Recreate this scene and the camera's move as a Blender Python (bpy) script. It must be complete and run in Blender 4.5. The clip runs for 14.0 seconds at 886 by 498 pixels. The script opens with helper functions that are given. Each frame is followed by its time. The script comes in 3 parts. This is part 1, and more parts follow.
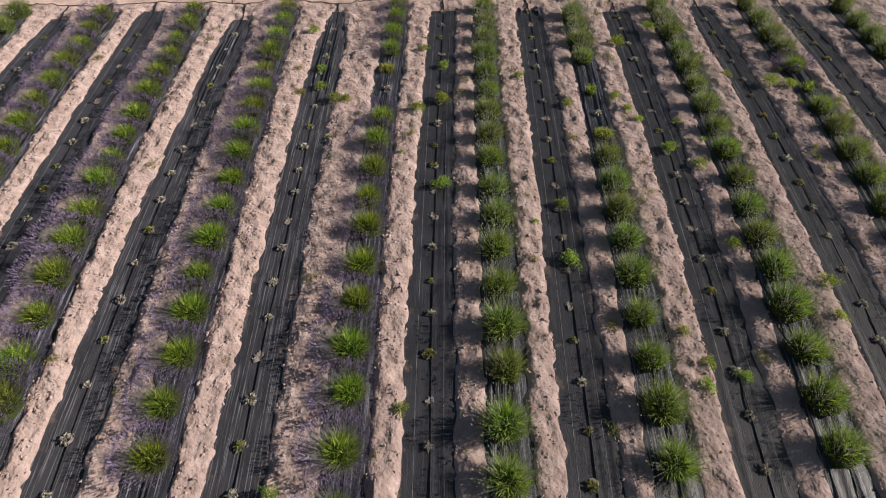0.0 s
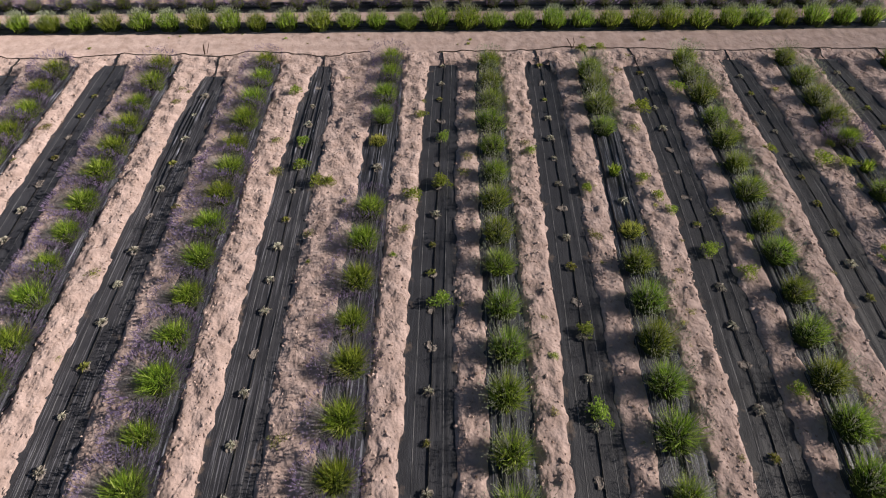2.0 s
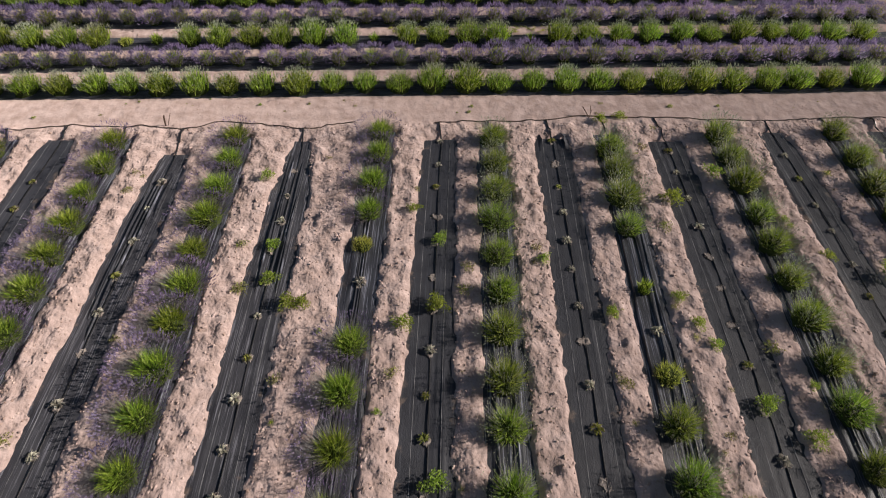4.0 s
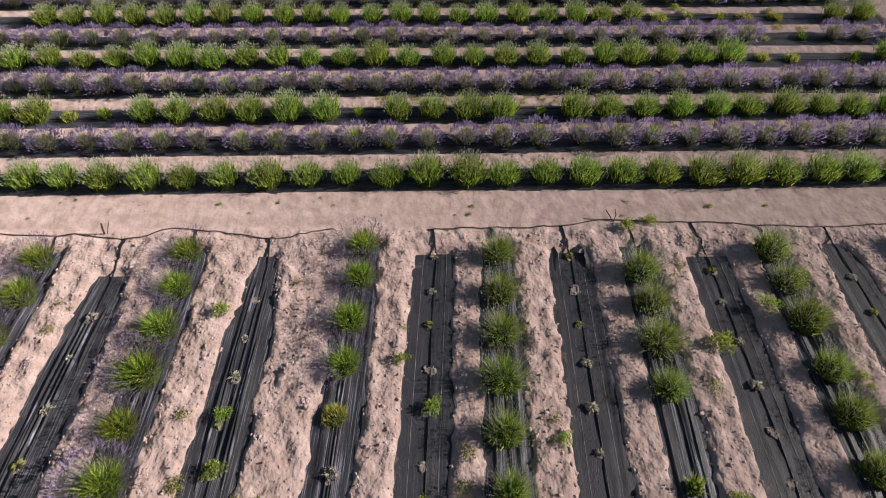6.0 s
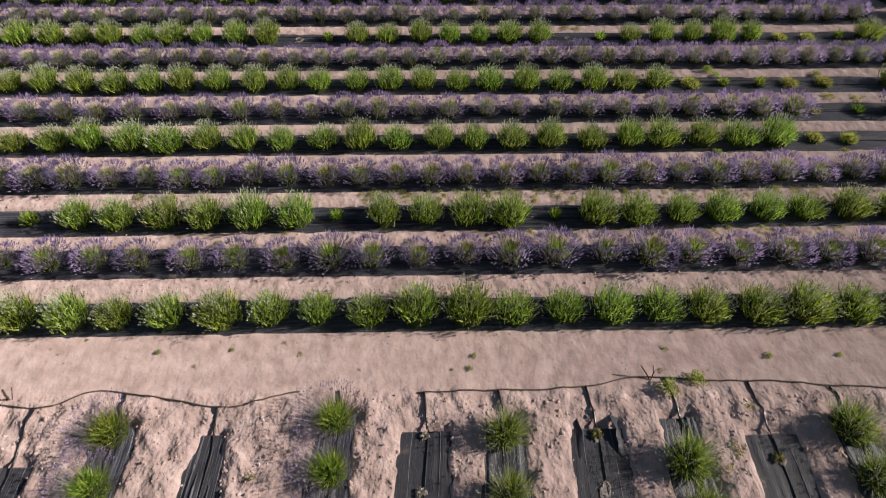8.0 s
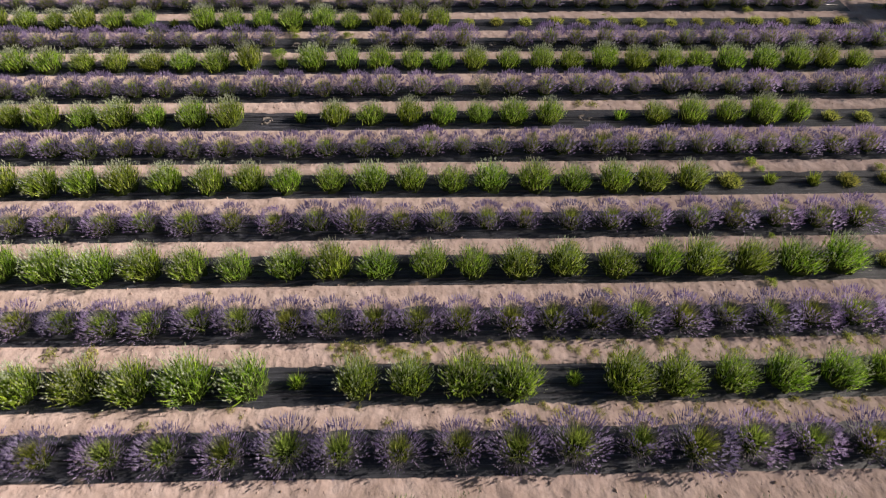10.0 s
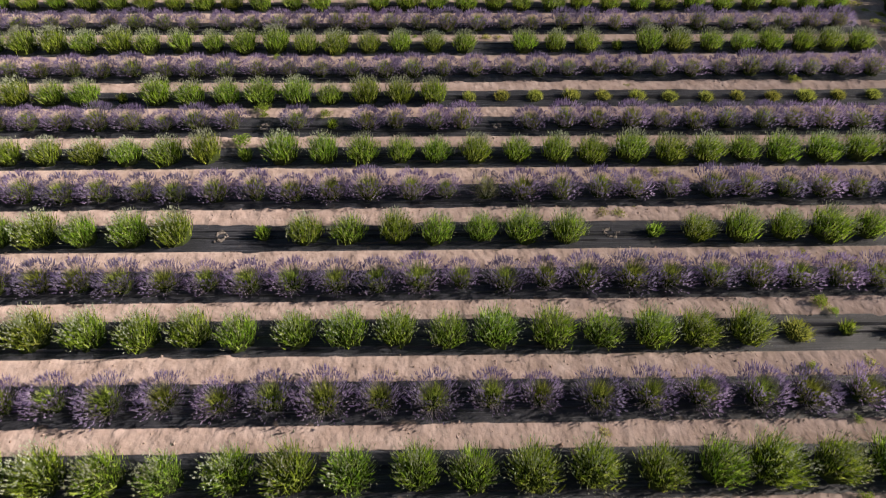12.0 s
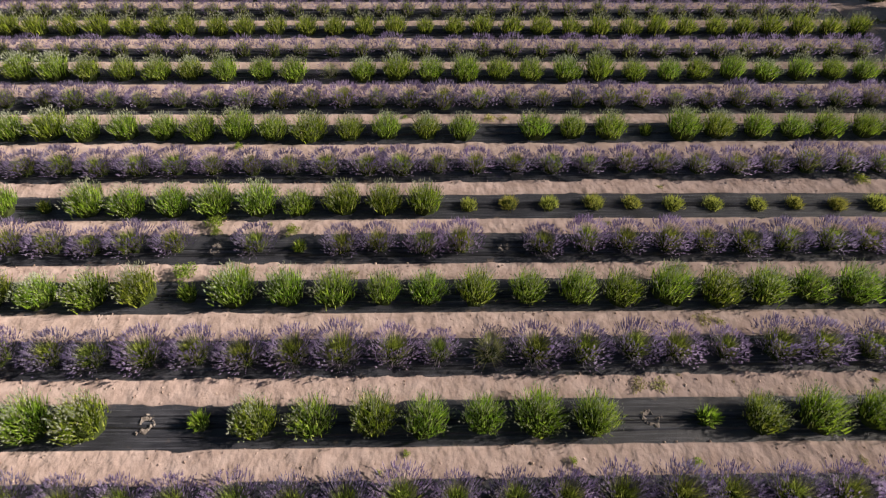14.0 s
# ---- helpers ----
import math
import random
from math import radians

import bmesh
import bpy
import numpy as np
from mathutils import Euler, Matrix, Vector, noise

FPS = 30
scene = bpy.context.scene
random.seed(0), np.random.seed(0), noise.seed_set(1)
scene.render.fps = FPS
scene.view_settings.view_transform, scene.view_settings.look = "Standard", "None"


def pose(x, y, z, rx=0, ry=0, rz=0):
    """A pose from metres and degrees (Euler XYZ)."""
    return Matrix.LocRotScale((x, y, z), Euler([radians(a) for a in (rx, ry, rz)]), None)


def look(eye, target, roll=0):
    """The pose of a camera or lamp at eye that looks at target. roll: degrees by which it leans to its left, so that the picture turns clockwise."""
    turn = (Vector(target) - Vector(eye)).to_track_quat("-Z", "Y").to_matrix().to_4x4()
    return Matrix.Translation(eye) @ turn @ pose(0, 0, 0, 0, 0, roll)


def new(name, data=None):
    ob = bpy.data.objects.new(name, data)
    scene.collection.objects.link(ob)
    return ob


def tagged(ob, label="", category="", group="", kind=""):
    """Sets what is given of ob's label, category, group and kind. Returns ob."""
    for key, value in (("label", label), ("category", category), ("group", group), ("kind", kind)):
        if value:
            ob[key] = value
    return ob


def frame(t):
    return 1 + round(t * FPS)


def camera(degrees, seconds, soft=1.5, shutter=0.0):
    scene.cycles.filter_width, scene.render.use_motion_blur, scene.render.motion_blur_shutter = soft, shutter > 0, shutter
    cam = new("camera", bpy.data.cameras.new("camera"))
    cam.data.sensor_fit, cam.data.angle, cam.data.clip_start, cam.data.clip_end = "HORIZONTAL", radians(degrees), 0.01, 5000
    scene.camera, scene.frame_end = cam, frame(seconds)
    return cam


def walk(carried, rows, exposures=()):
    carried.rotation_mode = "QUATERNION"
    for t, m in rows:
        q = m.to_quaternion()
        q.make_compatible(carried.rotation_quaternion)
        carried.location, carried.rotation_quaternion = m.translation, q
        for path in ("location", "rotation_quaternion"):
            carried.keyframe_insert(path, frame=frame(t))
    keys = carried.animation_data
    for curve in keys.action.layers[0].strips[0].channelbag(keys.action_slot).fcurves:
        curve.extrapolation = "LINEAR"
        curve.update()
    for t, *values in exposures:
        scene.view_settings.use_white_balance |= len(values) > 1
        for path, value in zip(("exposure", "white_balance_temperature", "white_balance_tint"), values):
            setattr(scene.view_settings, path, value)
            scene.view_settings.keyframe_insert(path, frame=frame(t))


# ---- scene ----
cam = camera(73.1, 14.0, soft=1.1, shutter=0.3)
METRES, EYE, TILT, LEAN, TURN = 29.59, 10.0, 0.0, 0.0, -1.7
ROWS = [
    (0.0, 0.0, 0.0, 0.0, 0.19, -47.52, -0.17),
    (0.5, 0.0008, 0.0313, -0.0, 0.21, -47.53, -0.19),
    (1.0, 0.0011, 0.0622, -0.0003, 0.23, -47.52, -0.2),
    (1.5, 0.0009, 0.0926, -0.0005, 0.25, -47.51, -0.2),
    (2.0, 0.0003, 0.1243, -0.0004, 0.27, -47.51, -0.22),
    (2.5, -0.0002, 0.1563, -0.0003, 0.28, -47.49, -0.24),
    (3.0, -0.0, 0.187, 0.0002, 0.29, -47.49, -0.28),
    (5.5, 0.0053, 0.3578, 0.001, 0.32, -47.46, -0.3),
    (6.0, 0.0053, 0.3936, 0.0013, 0.35, -47.47, -0.32),
    (6.5, 0.0056, 0.4293, 0.0012, 0.36, -47.5, -0.34),
    (7.0, 0.0061, 0.4651, 0.0013, 0.37, -47.51, -0.38),
    (7.5, 0.0072, 0.5013, 0.0012, 0.39, -47.54, -0.37),
    (8.0, 0.0081, 0.5379, 0.0013, 0.4, -47.6, -0.41),
    (10.5, 0.0154, 0.7242, 0.0005, 0.45, -47.27, -0.39),
    (11.0, 0.0162, 0.7626, 0.0015, 0.47, -47.3, -0.42),
    (11.5, 0.017, 0.8018, 0.0006, 0.49, -47.28, -0.44),
    (12.0, 0.0177, 0.8414, 0.0004, 0.53, -47.33, -0.47),
    (12.5, 0.0186, 0.8814, 0.0004, 0.56, -47.37, -0.51),
    (13.0, 0.0198, 0.9213, -0.0, 0.58, -47.35, -0.52),
    (13.5, 0.0204, 0.9604, 0.0005, 0.59, -47.4, -0.56),
    (14.0, 0.0213, 0.9996, 0.0001, 0.64, -47.38, -0.59),
]
walk(cam, [(t, pose(0, 0, EYE, TILT, LEAN, TURN) @ pose(METRES * x, METRES * y, METRES * z, 90 + pitch, roll, yaw)) for t, x, y, z, yaw, pitch, roll in ROWS],
     exposures=[(0.0, 0.36, 6500, 9), (3.2, 0.38, 6500, 9), (6.5, 0.53, 6400, 11), (8.2, 0.55, 6450, 11), (10.5, 0.51, 6750, 8), (14.0, 0.49, 6850, 8)])

# ---- light: clear sky, low morning sun over the east end of the rows ----
SUN_ELEV, SUN_AZ = 27.0, 88.0
world = bpy.data.worlds.new("world")
scene.world = world
world.use_nodes = True
wn = world.node_tree.nodes
sky = wn.new("ShaderNodeTexSky")
sky.sky_type, sky.sun_disc = "NISHITA", False
sky.sun_elevation, sky.sun_rotation = radians(SUN_ELEV), radians(SUN_AZ)
wn["Background"].inputs[1].default_value = 0.035
world.node_tree.links.new(sky.outputs[0], wn["Background"].inputs[0])
sun_data = bpy.data.lights.new("sun", "SUN")
sun_data.energy, sun_data.angle, sun_data.color = 5.0, radians(0.6), (1.0, 0.89, 0.815)
sun = new("sun", sun_data)
sx = math.sin(radians(SUN_AZ)) * math.cos(radians(SUN_ELEV))
sy = math.cos(radians(SUN_AZ)) * math.cos(radians(SUN_ELEV))
sun.matrix_world = look((sx * 60, sy * 60 + 20, math.sin(radians(SUN_ELEV)) * 60), (0, 20, 0))


# ---- materials ----
class Mat:
    """A small wrapper round a node material."""

    def __init__(self, name):
        self.m = bpy.data.materials.new(name)
        self.m.use_nodes = True
        self.t = self.m.node_tree
        self.b = self.t.nodes["Principled BSDF"]

    def node(self, kind, **sets):
        n = self.t.nodes.new(kind)
        for k, v in sets.items():
            n.inputs[k].default_value = v
        return n

    def link(self, a, b):
        self.t.links.new(a, b)

    def coords(self, kind="Object"):
        return self.t.nodes.new("ShaderNodeTexCoord").outputs[kind]

    def noise(self, scale, detail=4.0, rough=0.55, vec=None, stretch=None):
        n = self.node("ShaderNodeTexNoise", Scale=scale, Detail=detail, Roughness=rough)
        vec = vec or self.coords()
        if stretch:
            mp = self.node("ShaderNodeMapping", Scale=stretch)
            self.link(vec, mp.inputs["Vector"])
            vec = mp.outputs["Vector"]
        self.link(vec, n.inputs["Vector"])
        return n.outputs["Fac"]

    def ramp(self, fac, *stops):
        r = self.t.nodes.new("ShaderNodeValToRGB")
        e = r.color_ramp.elements
        while len(e) < len(stops):
            e.new(0.5)
        for el, (p, c) in zip(e, stops):
            el.position, el.color = p, (*c, 1)
        self.link(fac, r.inputs[0])
        return r.outputs[0]

    def mix(self, fac, a, b, how="MIX"):
        n = self.t.nodes.new("ShaderNodeMix")
        n.data_type, n.blend_type = "RGBA", how
        for sock, v in ((n.inputs[0], fac), (n.inputs[6], a), (n.inputs[7], b)):
            if isinstance(v, (float, int)):
                sock.default_value = v
            elif isinstance(v, tuple):
                sock.default_value = (*v, 1)
            else:
                self.link(v, sock)
        return n.outputs[2]

    def math(self, op, a, b=0.0):
        n = self.t.nodes.new("ShaderNodeMath")
        n.operation = op
        for sock, v in ((n.inputs[0], a), (n.inputs[1], b)):
            if isinstance(v, (float, int)):
                sock.default_value = v
            else:
                self.link(v, sock)
        return n.outputs[0]

    def bump(self, height, strength, distance):
        n = self.node("ShaderNodeBump", Strength=strength, Distance=distance)
        self.link(height, n.inputs["Height"])
        self.link(n.outputs[0], self.b.inputs["Normal"])

    def done(self, color, rough=0.8, spec=0.3, matt=0.8):
        if isinstance(color, tuple):
            self.b.inputs["Base Color"].default_value = (*color, 1)
        else:
            self.link(color, self.b.inputs["Base Color"])
        if isinstance(rough, float):
            self.b.inputs["Roughness"].default_value = rough
        else:
            self.link(rough, self.b.inputs["Roughness"])
        self.b.inputs["Specular IOR Level"].default_value = spec
        self.b.inputs["Diffuse Roughness"].default_value = matt
        return self.m


def soil_material():
    """Sandy soil; the attribute "packed" is 1 on the trodden track and lower in the beds, and makes the relief shallow."""
    m = Mat("sandy_soil")
    packed = m.node("ShaderNodeAttribute")
    packed.attribute_name = "packed"
    loose = m.math("SUBTRACT", 1.0, m.math("MULTIPLY", packed.outputs["Fac"], 0.72))
    big = m.noise(0.35, 3.0)
    mid = m.noise(2.6, 5.0, 0.6)
    fine = m.noise(38.0, 4.0, 0.65)
    c = m.ramp(mid, (0.28, (0.355, 0.265, 0.230)), (0.5, (0.475, 0.367, 0.332)), (0.72, (0.585, 0.470, 0.436)))
    c = m.mix(m.ramp(big, (0.35, (0.0,) * 3), (0.65, (0.35,) * 3)), c, (0.54, 0.412, 0.367))
    c = m.mix(m.ramp(fine, (0.3, (0.4,) * 3), (0.42, (0.0,) * 3)), c, (0.27, 0.18, 0.13))
    # Mask dry: blotches that put the shade of soil pits into the colour.
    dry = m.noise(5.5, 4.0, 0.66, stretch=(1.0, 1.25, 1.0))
    pit_shade = m.math("MULTIPLY", m.ramp(dry, (0.59, (0.0,) * 3), (0.69, (0.45,) * 3)), loose)
    c = m.mix(pit_shade, c, (0.19, 0.13, 0.095))
    lump = m.noise(4.2, 2.6, 0.5, stretch=(1.0, 0.8, 1.0))
    rise = m.math("ADD", m.math("MULTIPLY", lump, loose), m.math("MULTIPLY", m.noise(22.0, 4.0, 0.6), m.math("ADD", 0.03, m.math("MULTIPLY", loose, 0.07))))
    m.bump(m.math("SUBTRACT", rise, m.math("MULTIPLY", pit_shade, 0.10)), 1.0, 0.13)
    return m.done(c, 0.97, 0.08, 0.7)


def clod_material():
    m = Mat("clod_soil")
    r = m.node("ShaderNodeNewGeometry").outputs["Random Per Island"]
    c = m.ramp(r, (0.0, (0.31, 0.22, 0.18)), (0.5, (0.46, 0.35, 0.30)), (1.0, (0.60, 0.48, 0.42)))
    m.bump(m.noise(60.0), 0.5, 0.01)
    return m.done(c, 0.95, 0.1, 0.7)


def fabric_material(name, base, light, rough, bright, spec=0.4):
    """Woven weed barrier: dusty black cloth, the glint of its folds put into the colour as pale streaks. UV is metres
    across and along.
    """
    m = Mat(name)
    uv = m.coords("UV")
    sep = m.t.nodes.new("ShaderNodeSeparateXYZ")
    m.link(uv, sep.inputs[0])
    dust = m.noise(1.3, 5.0, 0.6)
    glint = m.noise(5.0, 3.0, 0.55, uv, (9.0, 0.16, 1.0))
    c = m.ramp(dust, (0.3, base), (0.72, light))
    # Sun glint on the folds, painted as pale streaks; bright scales it.
    c = m.mix(m.ramp(glint, (0.54, (0.0,) * 3), (0.66, (0.9,) * 3)), c, tuple(v * bright for v in light))
    spill = m.noise(2.2, 6.0, 0.65)
    edge = m.math("MULTIPLY", m.math("ABSOLUTE", sep.outputs[0]), 0.55)
    c = m.mix(m.ramp(m.math("ADD", spill, edge), (0.80, (0.0,) * 3), (0.92, (0.5,) * 3)), c, (0.36, 0.26, 0.19))
    m.bump(m.noise(7.0, 4.0, 0.6, uv, (14.0, 0.7, 1.0)), 0.5, 0.02)
    return m.done(c, rough, spec, 1.0)


def plant_material(name, stops, spread=0.35, glow=0.35, rough=0.55, shift=(0.9, 1.1)):
    """Leaf: colour varies from blade to blade and from plant to plant; part of the light passes through."""
    m = Mat(name)
    r = m.node("ShaderNodeNewGeometry").outputs["Random Per Island"]
    c = m.ramp(r, *stops)
    ob = m.node("ShaderNodeObjectInfo").outputs["Random"]
    hsv = m.node("ShaderNodeHueSaturation", Saturation=1.0)
    m.link(m.math("ADD", m.math("MULTIPLY", ob, 0.035), 0.482), hsv.inputs["Hue"])
    m.link(m.math("ADD", m.math("MULTIPLY", ob, spread), 1.0 - spread / 2), hsv.inputs["Value"])
    m.link(c, hsv.inputs["Color"])
    c = hsv.outputs[0]
    m.done(c, rough, 0.35, 0.15)
    tr = m.node("ShaderNodeBsdfTranslucent")
    m.link(c, tr.inputs["Color"])
    mix = m.node("ShaderNodeMixShader", Fac=glow)
    m.link(m.b.outputs[0], mix.inputs[1])
    m.link(tr.outputs[0], mix.inputs[2])
    m.link(mix.outputs[0], m.t.nodes["Material Output"].inputs["Surface"])
    return m.m


def plain_material(name, a, b, scale, rough, spec=0.4):
    m = Mat(name)
    n = m.noise(scale, 4.0, 0.6)
    m.bump(n, 0.3, 0.01)
    return m.done(m.ramp(n, (0.3, a), (0.7, b)), rough, spec)


SOIL = soil_material()
CLOD = clod_material()
FABRIC = fabric_material("young_fabric", (0.029, 0.0305, 0.038), (0.054, 0.056, 0.066), 0.58, 1.3, 0.3)
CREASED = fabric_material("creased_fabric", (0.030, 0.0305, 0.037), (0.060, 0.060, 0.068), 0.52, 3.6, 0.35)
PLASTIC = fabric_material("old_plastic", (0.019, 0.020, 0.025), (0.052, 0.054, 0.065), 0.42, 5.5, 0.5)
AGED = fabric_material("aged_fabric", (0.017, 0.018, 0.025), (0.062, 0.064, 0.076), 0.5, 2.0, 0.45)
LEAF = plant_material("lavender_leaf", [(0.0, (0.05, 0.08, 0.012)), (0.25, (0.12, 0.20, 0.02)), (0.5, (0.27, 0.41, 0.034)), (0.8, (0.47, 0.62, 0.07)), (1.0, (0.68, 0.76, 0.22))], glow=0.35)
LEAF_NEAR = plant_material("bush_leaf", [(0.0, (0.06, 0.11, 0.015)), (0.4, (0.20, 0.31, 0.03)), (0.75, (0.37, 0.48, 0.055)), (1.0, (0.58, 0.65, 0.18))], glow=0.38)
LEAF_GREY = plant_material("grey_leaf", [(0.0, (0.09, 0.13, 0.025)), (0.5, (0.31, 0.39, 0.062)), (1.0, (0.60, 0.65, 0.18))], glow=0.4)
LEAF_DARK = plant_material("shrub_leaf", [(0.0, (0.025, 0.045, 0.012)), (0.6, (0.05, 0.08, 0.02)), (1.0, (0.10, 0.13, 0.04))], glow=0.15)
LEAF_YELLOW = plant_material("yellow_leaf", [(0.0, (0.18, 0.20, 0.035)), (0.6, (0.47, 0.49, 0.09)), (1.0, (0.70, 0.69, 0.22))])
LEAF_WEED = plant_material("weed_leaf", [(0.0, (0.15, 0.22, 0.028)), (0.6, (0.31, 0.41, 0.055)), (1.0, (0.50, 0.58, 0.14))], glow=0.5)
LEAF_DULL = plant_material("dull_leaf", [(0.0, (0.17, 0.18, 0.05)), (0.6, (0.32, 0.34, 0.08)), (1.0, (0.46, 0.44, 0.16))])
LEAF_DRY = plant_material("dry_leaf", [(0.0, (0.28, 0.27, 0.20)), (0.5, (0.48, 0.46, 0.37)), (1.0, (0.68, 0.66, 0.57))], glow=0.2)
# Colour of the inner domes: shade between the sprays, painted as dark green.
CORE_SHADE = plain_material("core_shade", (0.035, 0.050, 0.015), (0.07, 0.09, 0.028), 30.0, 0.9, 0.1)
FADED = plant_material("faded_flower", [(0.0, (0.13, 0.10, 0.19)), (0.5, (0.24, 0.19, 0.31)), (1.0, (0.38, 0.32, 0.45))], glow=0.3, rough=0.85)
STEM = plant_material("flower_stem", [(0.0, (0.19, 0.24, 0.07)), (1.0, (0.38, 0.42, 0.16))], glow=0.4)
PALE_STEM = plant_material("bleached_stem", [(0.0, (0.17, 0.18, 0.13)), (1.0, (0.40, 0.39, 0.34))], glow=0.3)
GREY_STEM = plant_material("grey_stem", [(0.0, (0.13, 0.12, 0.125)), (0.6, (0.24, 0.225, 0.215)), (1.0, (0.36, 0.34, 0.32))], glow=0.3)
PURPLE = plant_material("purple_flower", [(0.0, (0.17, 0.125, 0.27)), (0.5, (0.31, 0.25, 0.42)), (1.0, (0.49, 0.43, 0.58))], glow=0.5, rough=0.85)
BUD = plant_material("pale_bud", [(0.0, (0.27, 0.31, 0.19)), (0.5, (0.42, 0.45, 0.33)), (1.0, (0.62, 0.63, 0.53))], glow=0.2, rough=0.75)
TUBE = plain_material("polythene_tube", (0.012, 0.012, 0.013), (0.03, 0.028, 0.027), 8.0, 0.32, 0.6)
PIPE = plain_material("dusty_pipe", (0.03, 0.022, 0.018), (0.10, 0.07, 0.052), 5.0, 0.75)
THREAD = plain_material("pale_thread", (0.04, 0.04, 0.045), (0.36, 0.36, 0.37), 2.6, 0.8)
COLLAR = plain_material("dusty_collar", (0.15, 0.125, 0.11), (0.42, 0.37, 0.33), 30.0, 0.95, 0.1)
TWIG = plain_material("dry_twig", (0.05, 0.03, 0.022), (0.12, 0.075, 0.05), 40.0, 0.85, 0.2)


# ---- building helpers ----
def mesh_of(name, verts, faces, mats, index=None, smooth=False):
    me = bpy.data.meshes.new(name)
    me.from_pydata([tuple(v) for v in verts], [], faces)
    for m in mats:
        me.materials.append(m)
    if index is not None:
        me.polygons.foreach_set("material_index", index)
    me.polygons.foreach_set("use_smooth", [smooth] * len(me.polygons))
    me.update()
    return me


def part(name, me, parent, label=""):
    ob = new(name, me)
    ob.parent = parent
    return tagged(ob, label)


rng = np.random.default_rng(7)
TABLES = [rng.random((128, 128)) for _ in range(8)]


def lattice(x, y, size, k=0):
    """Smooth value noise, 0 to 1, with bumps of that size in metres."""
    tab = TABLES[k % 8]
    u, v = np.asarray(x) / size + 311.3 * (k + 1), np.asarray(y) / size + 57.7 * (k + 1)
    iu, iv = np.floor(u).astype(int), np.floor(v).astype(int)
    fu, fv = u - iu, v - iv
    fu, fv = fu * fu * (3 - 2 * fu), fv * fv * (3 - 2 * fv)
    a, b = tab[iu % 128, iv % 128], tab[(iu + 1) % 128, iv % 128]
    c, d = tab[iu % 128, (iv + 1) % 128], tab[(iu + 1) % 128, (iv + 1) % 128]
    return (a * (1 - fu) + b * fu) * (1 - fv) + (c * (1 - fu) + d * fu) * fv


# ---- the plan ----
# Near beds run north: x at y = 20, 12 and 4, north end, how far the soil has closed over the head. Far beds run east: y of the middle.
YOUNG = [(-12.75, -12.6, -12.0, 20.45, 0.4), (-9.70, -9.60, -9.18, 21.0, 0.25), (-6.44, -6.57, -6.38, 20.25, 0.4), (-3.17, -3.33, -3.34, 20.75, 0.65), (0.56, 0.15, -0.11, 20.82, 0.05),
         (3.60, 3.19, 2.68, 20.8, 0.05), (6.70, 6.32, 5.61, 20.65, 0.1), (9.77, 9.44, 8.59, 20.9, 0.4), (12.85, 12.6, 11.7, 21.0, 0.3)]
OLD = [(-14.3, -14.1, -13.3, 20.9, 0.3), (-11.2, -11.1, -10.5, 20.9, 0.3), (-8.10, -8.16, -7.75, 21.0, 0.3), (-4.92, -4.97, -4.81, 21.0, 0.3), (-1.04, -1.41, -1.59, 21.1, 0.3),
       (1.95, 1.63, 1.28, 20.9, 0.3), (5.12, 4.66, 4.06, 20.9, 0.3), (8.21, 7.83, 6.99, 20.95, 0.3), (11.46, 11.16, 10.2, 21.0, 0.3), (14.8, 14.5, 13.6, 21.0, 0.3)]
SOUTH = 1.8
HALF_YOUNG, HALF_OLD, HALF_FAR = 0.435, 0.37, 0.385
FAR = [23.22, 24.70, 26.06, 27.43, 28.93, 30.25, 31.70, 33.05, 34.50, 35.90, 37.40, 38.78, 40.14, 41.52, 43.10, 44.45,
       46.02, 47.30, 48.80, 50.10, 51.50, 52.90, 54.30]
WEST, EAST = -17.5, 16.6


def bed_x(bed, y):
    v = (np.asarray(y) - 12.0) / 8.0
    return bed[1] + v * (bed[0] - bed[2]) / 2 + v * v * ((bed[0] + bed[2]) / 2 - bed[1])


def far_y(mid, x):
    """Far beds waver a little along their length."""
    return mid + 0.06 * (lattice(x, mid * 7.0, 6.0, 3) - 0.5)


def outside(x, y):
    """How far a place lies outside the nearest mat, in metres; below nought on a mat."""
    d = np.full(x.shape, 9.0)
    for beds, half in ((YOUNG, HALF_YOUNG), (OLD, HALF_OLD)):
        for bed in beds:
            d = np.minimum(d, np.maximum(np.abs(x - bed_x(bed, y)) - half * (1 - bed[4] * np.clip((y - bed[3] + 0.8 + bed[4] * 2.2) / (0.8 + bed[4] * 2.2), 0, 1)), np.maximum(y - bed[3], SOUTH - y)))
    for mid in FAR:
        d = np.minimum(d, np.maximum(np.abs(y - far_y(mid, x)) - HALF_FAR, np.maximum(x - EAST, WEST - x)))
    return d


def track_of(y):
    """1 on the trodden track between the two fields."""
    return np.clip((y - 21.25) / 0.35, 0, 1) * np.clip((23.0 - y) / 0.3, 0, 1)


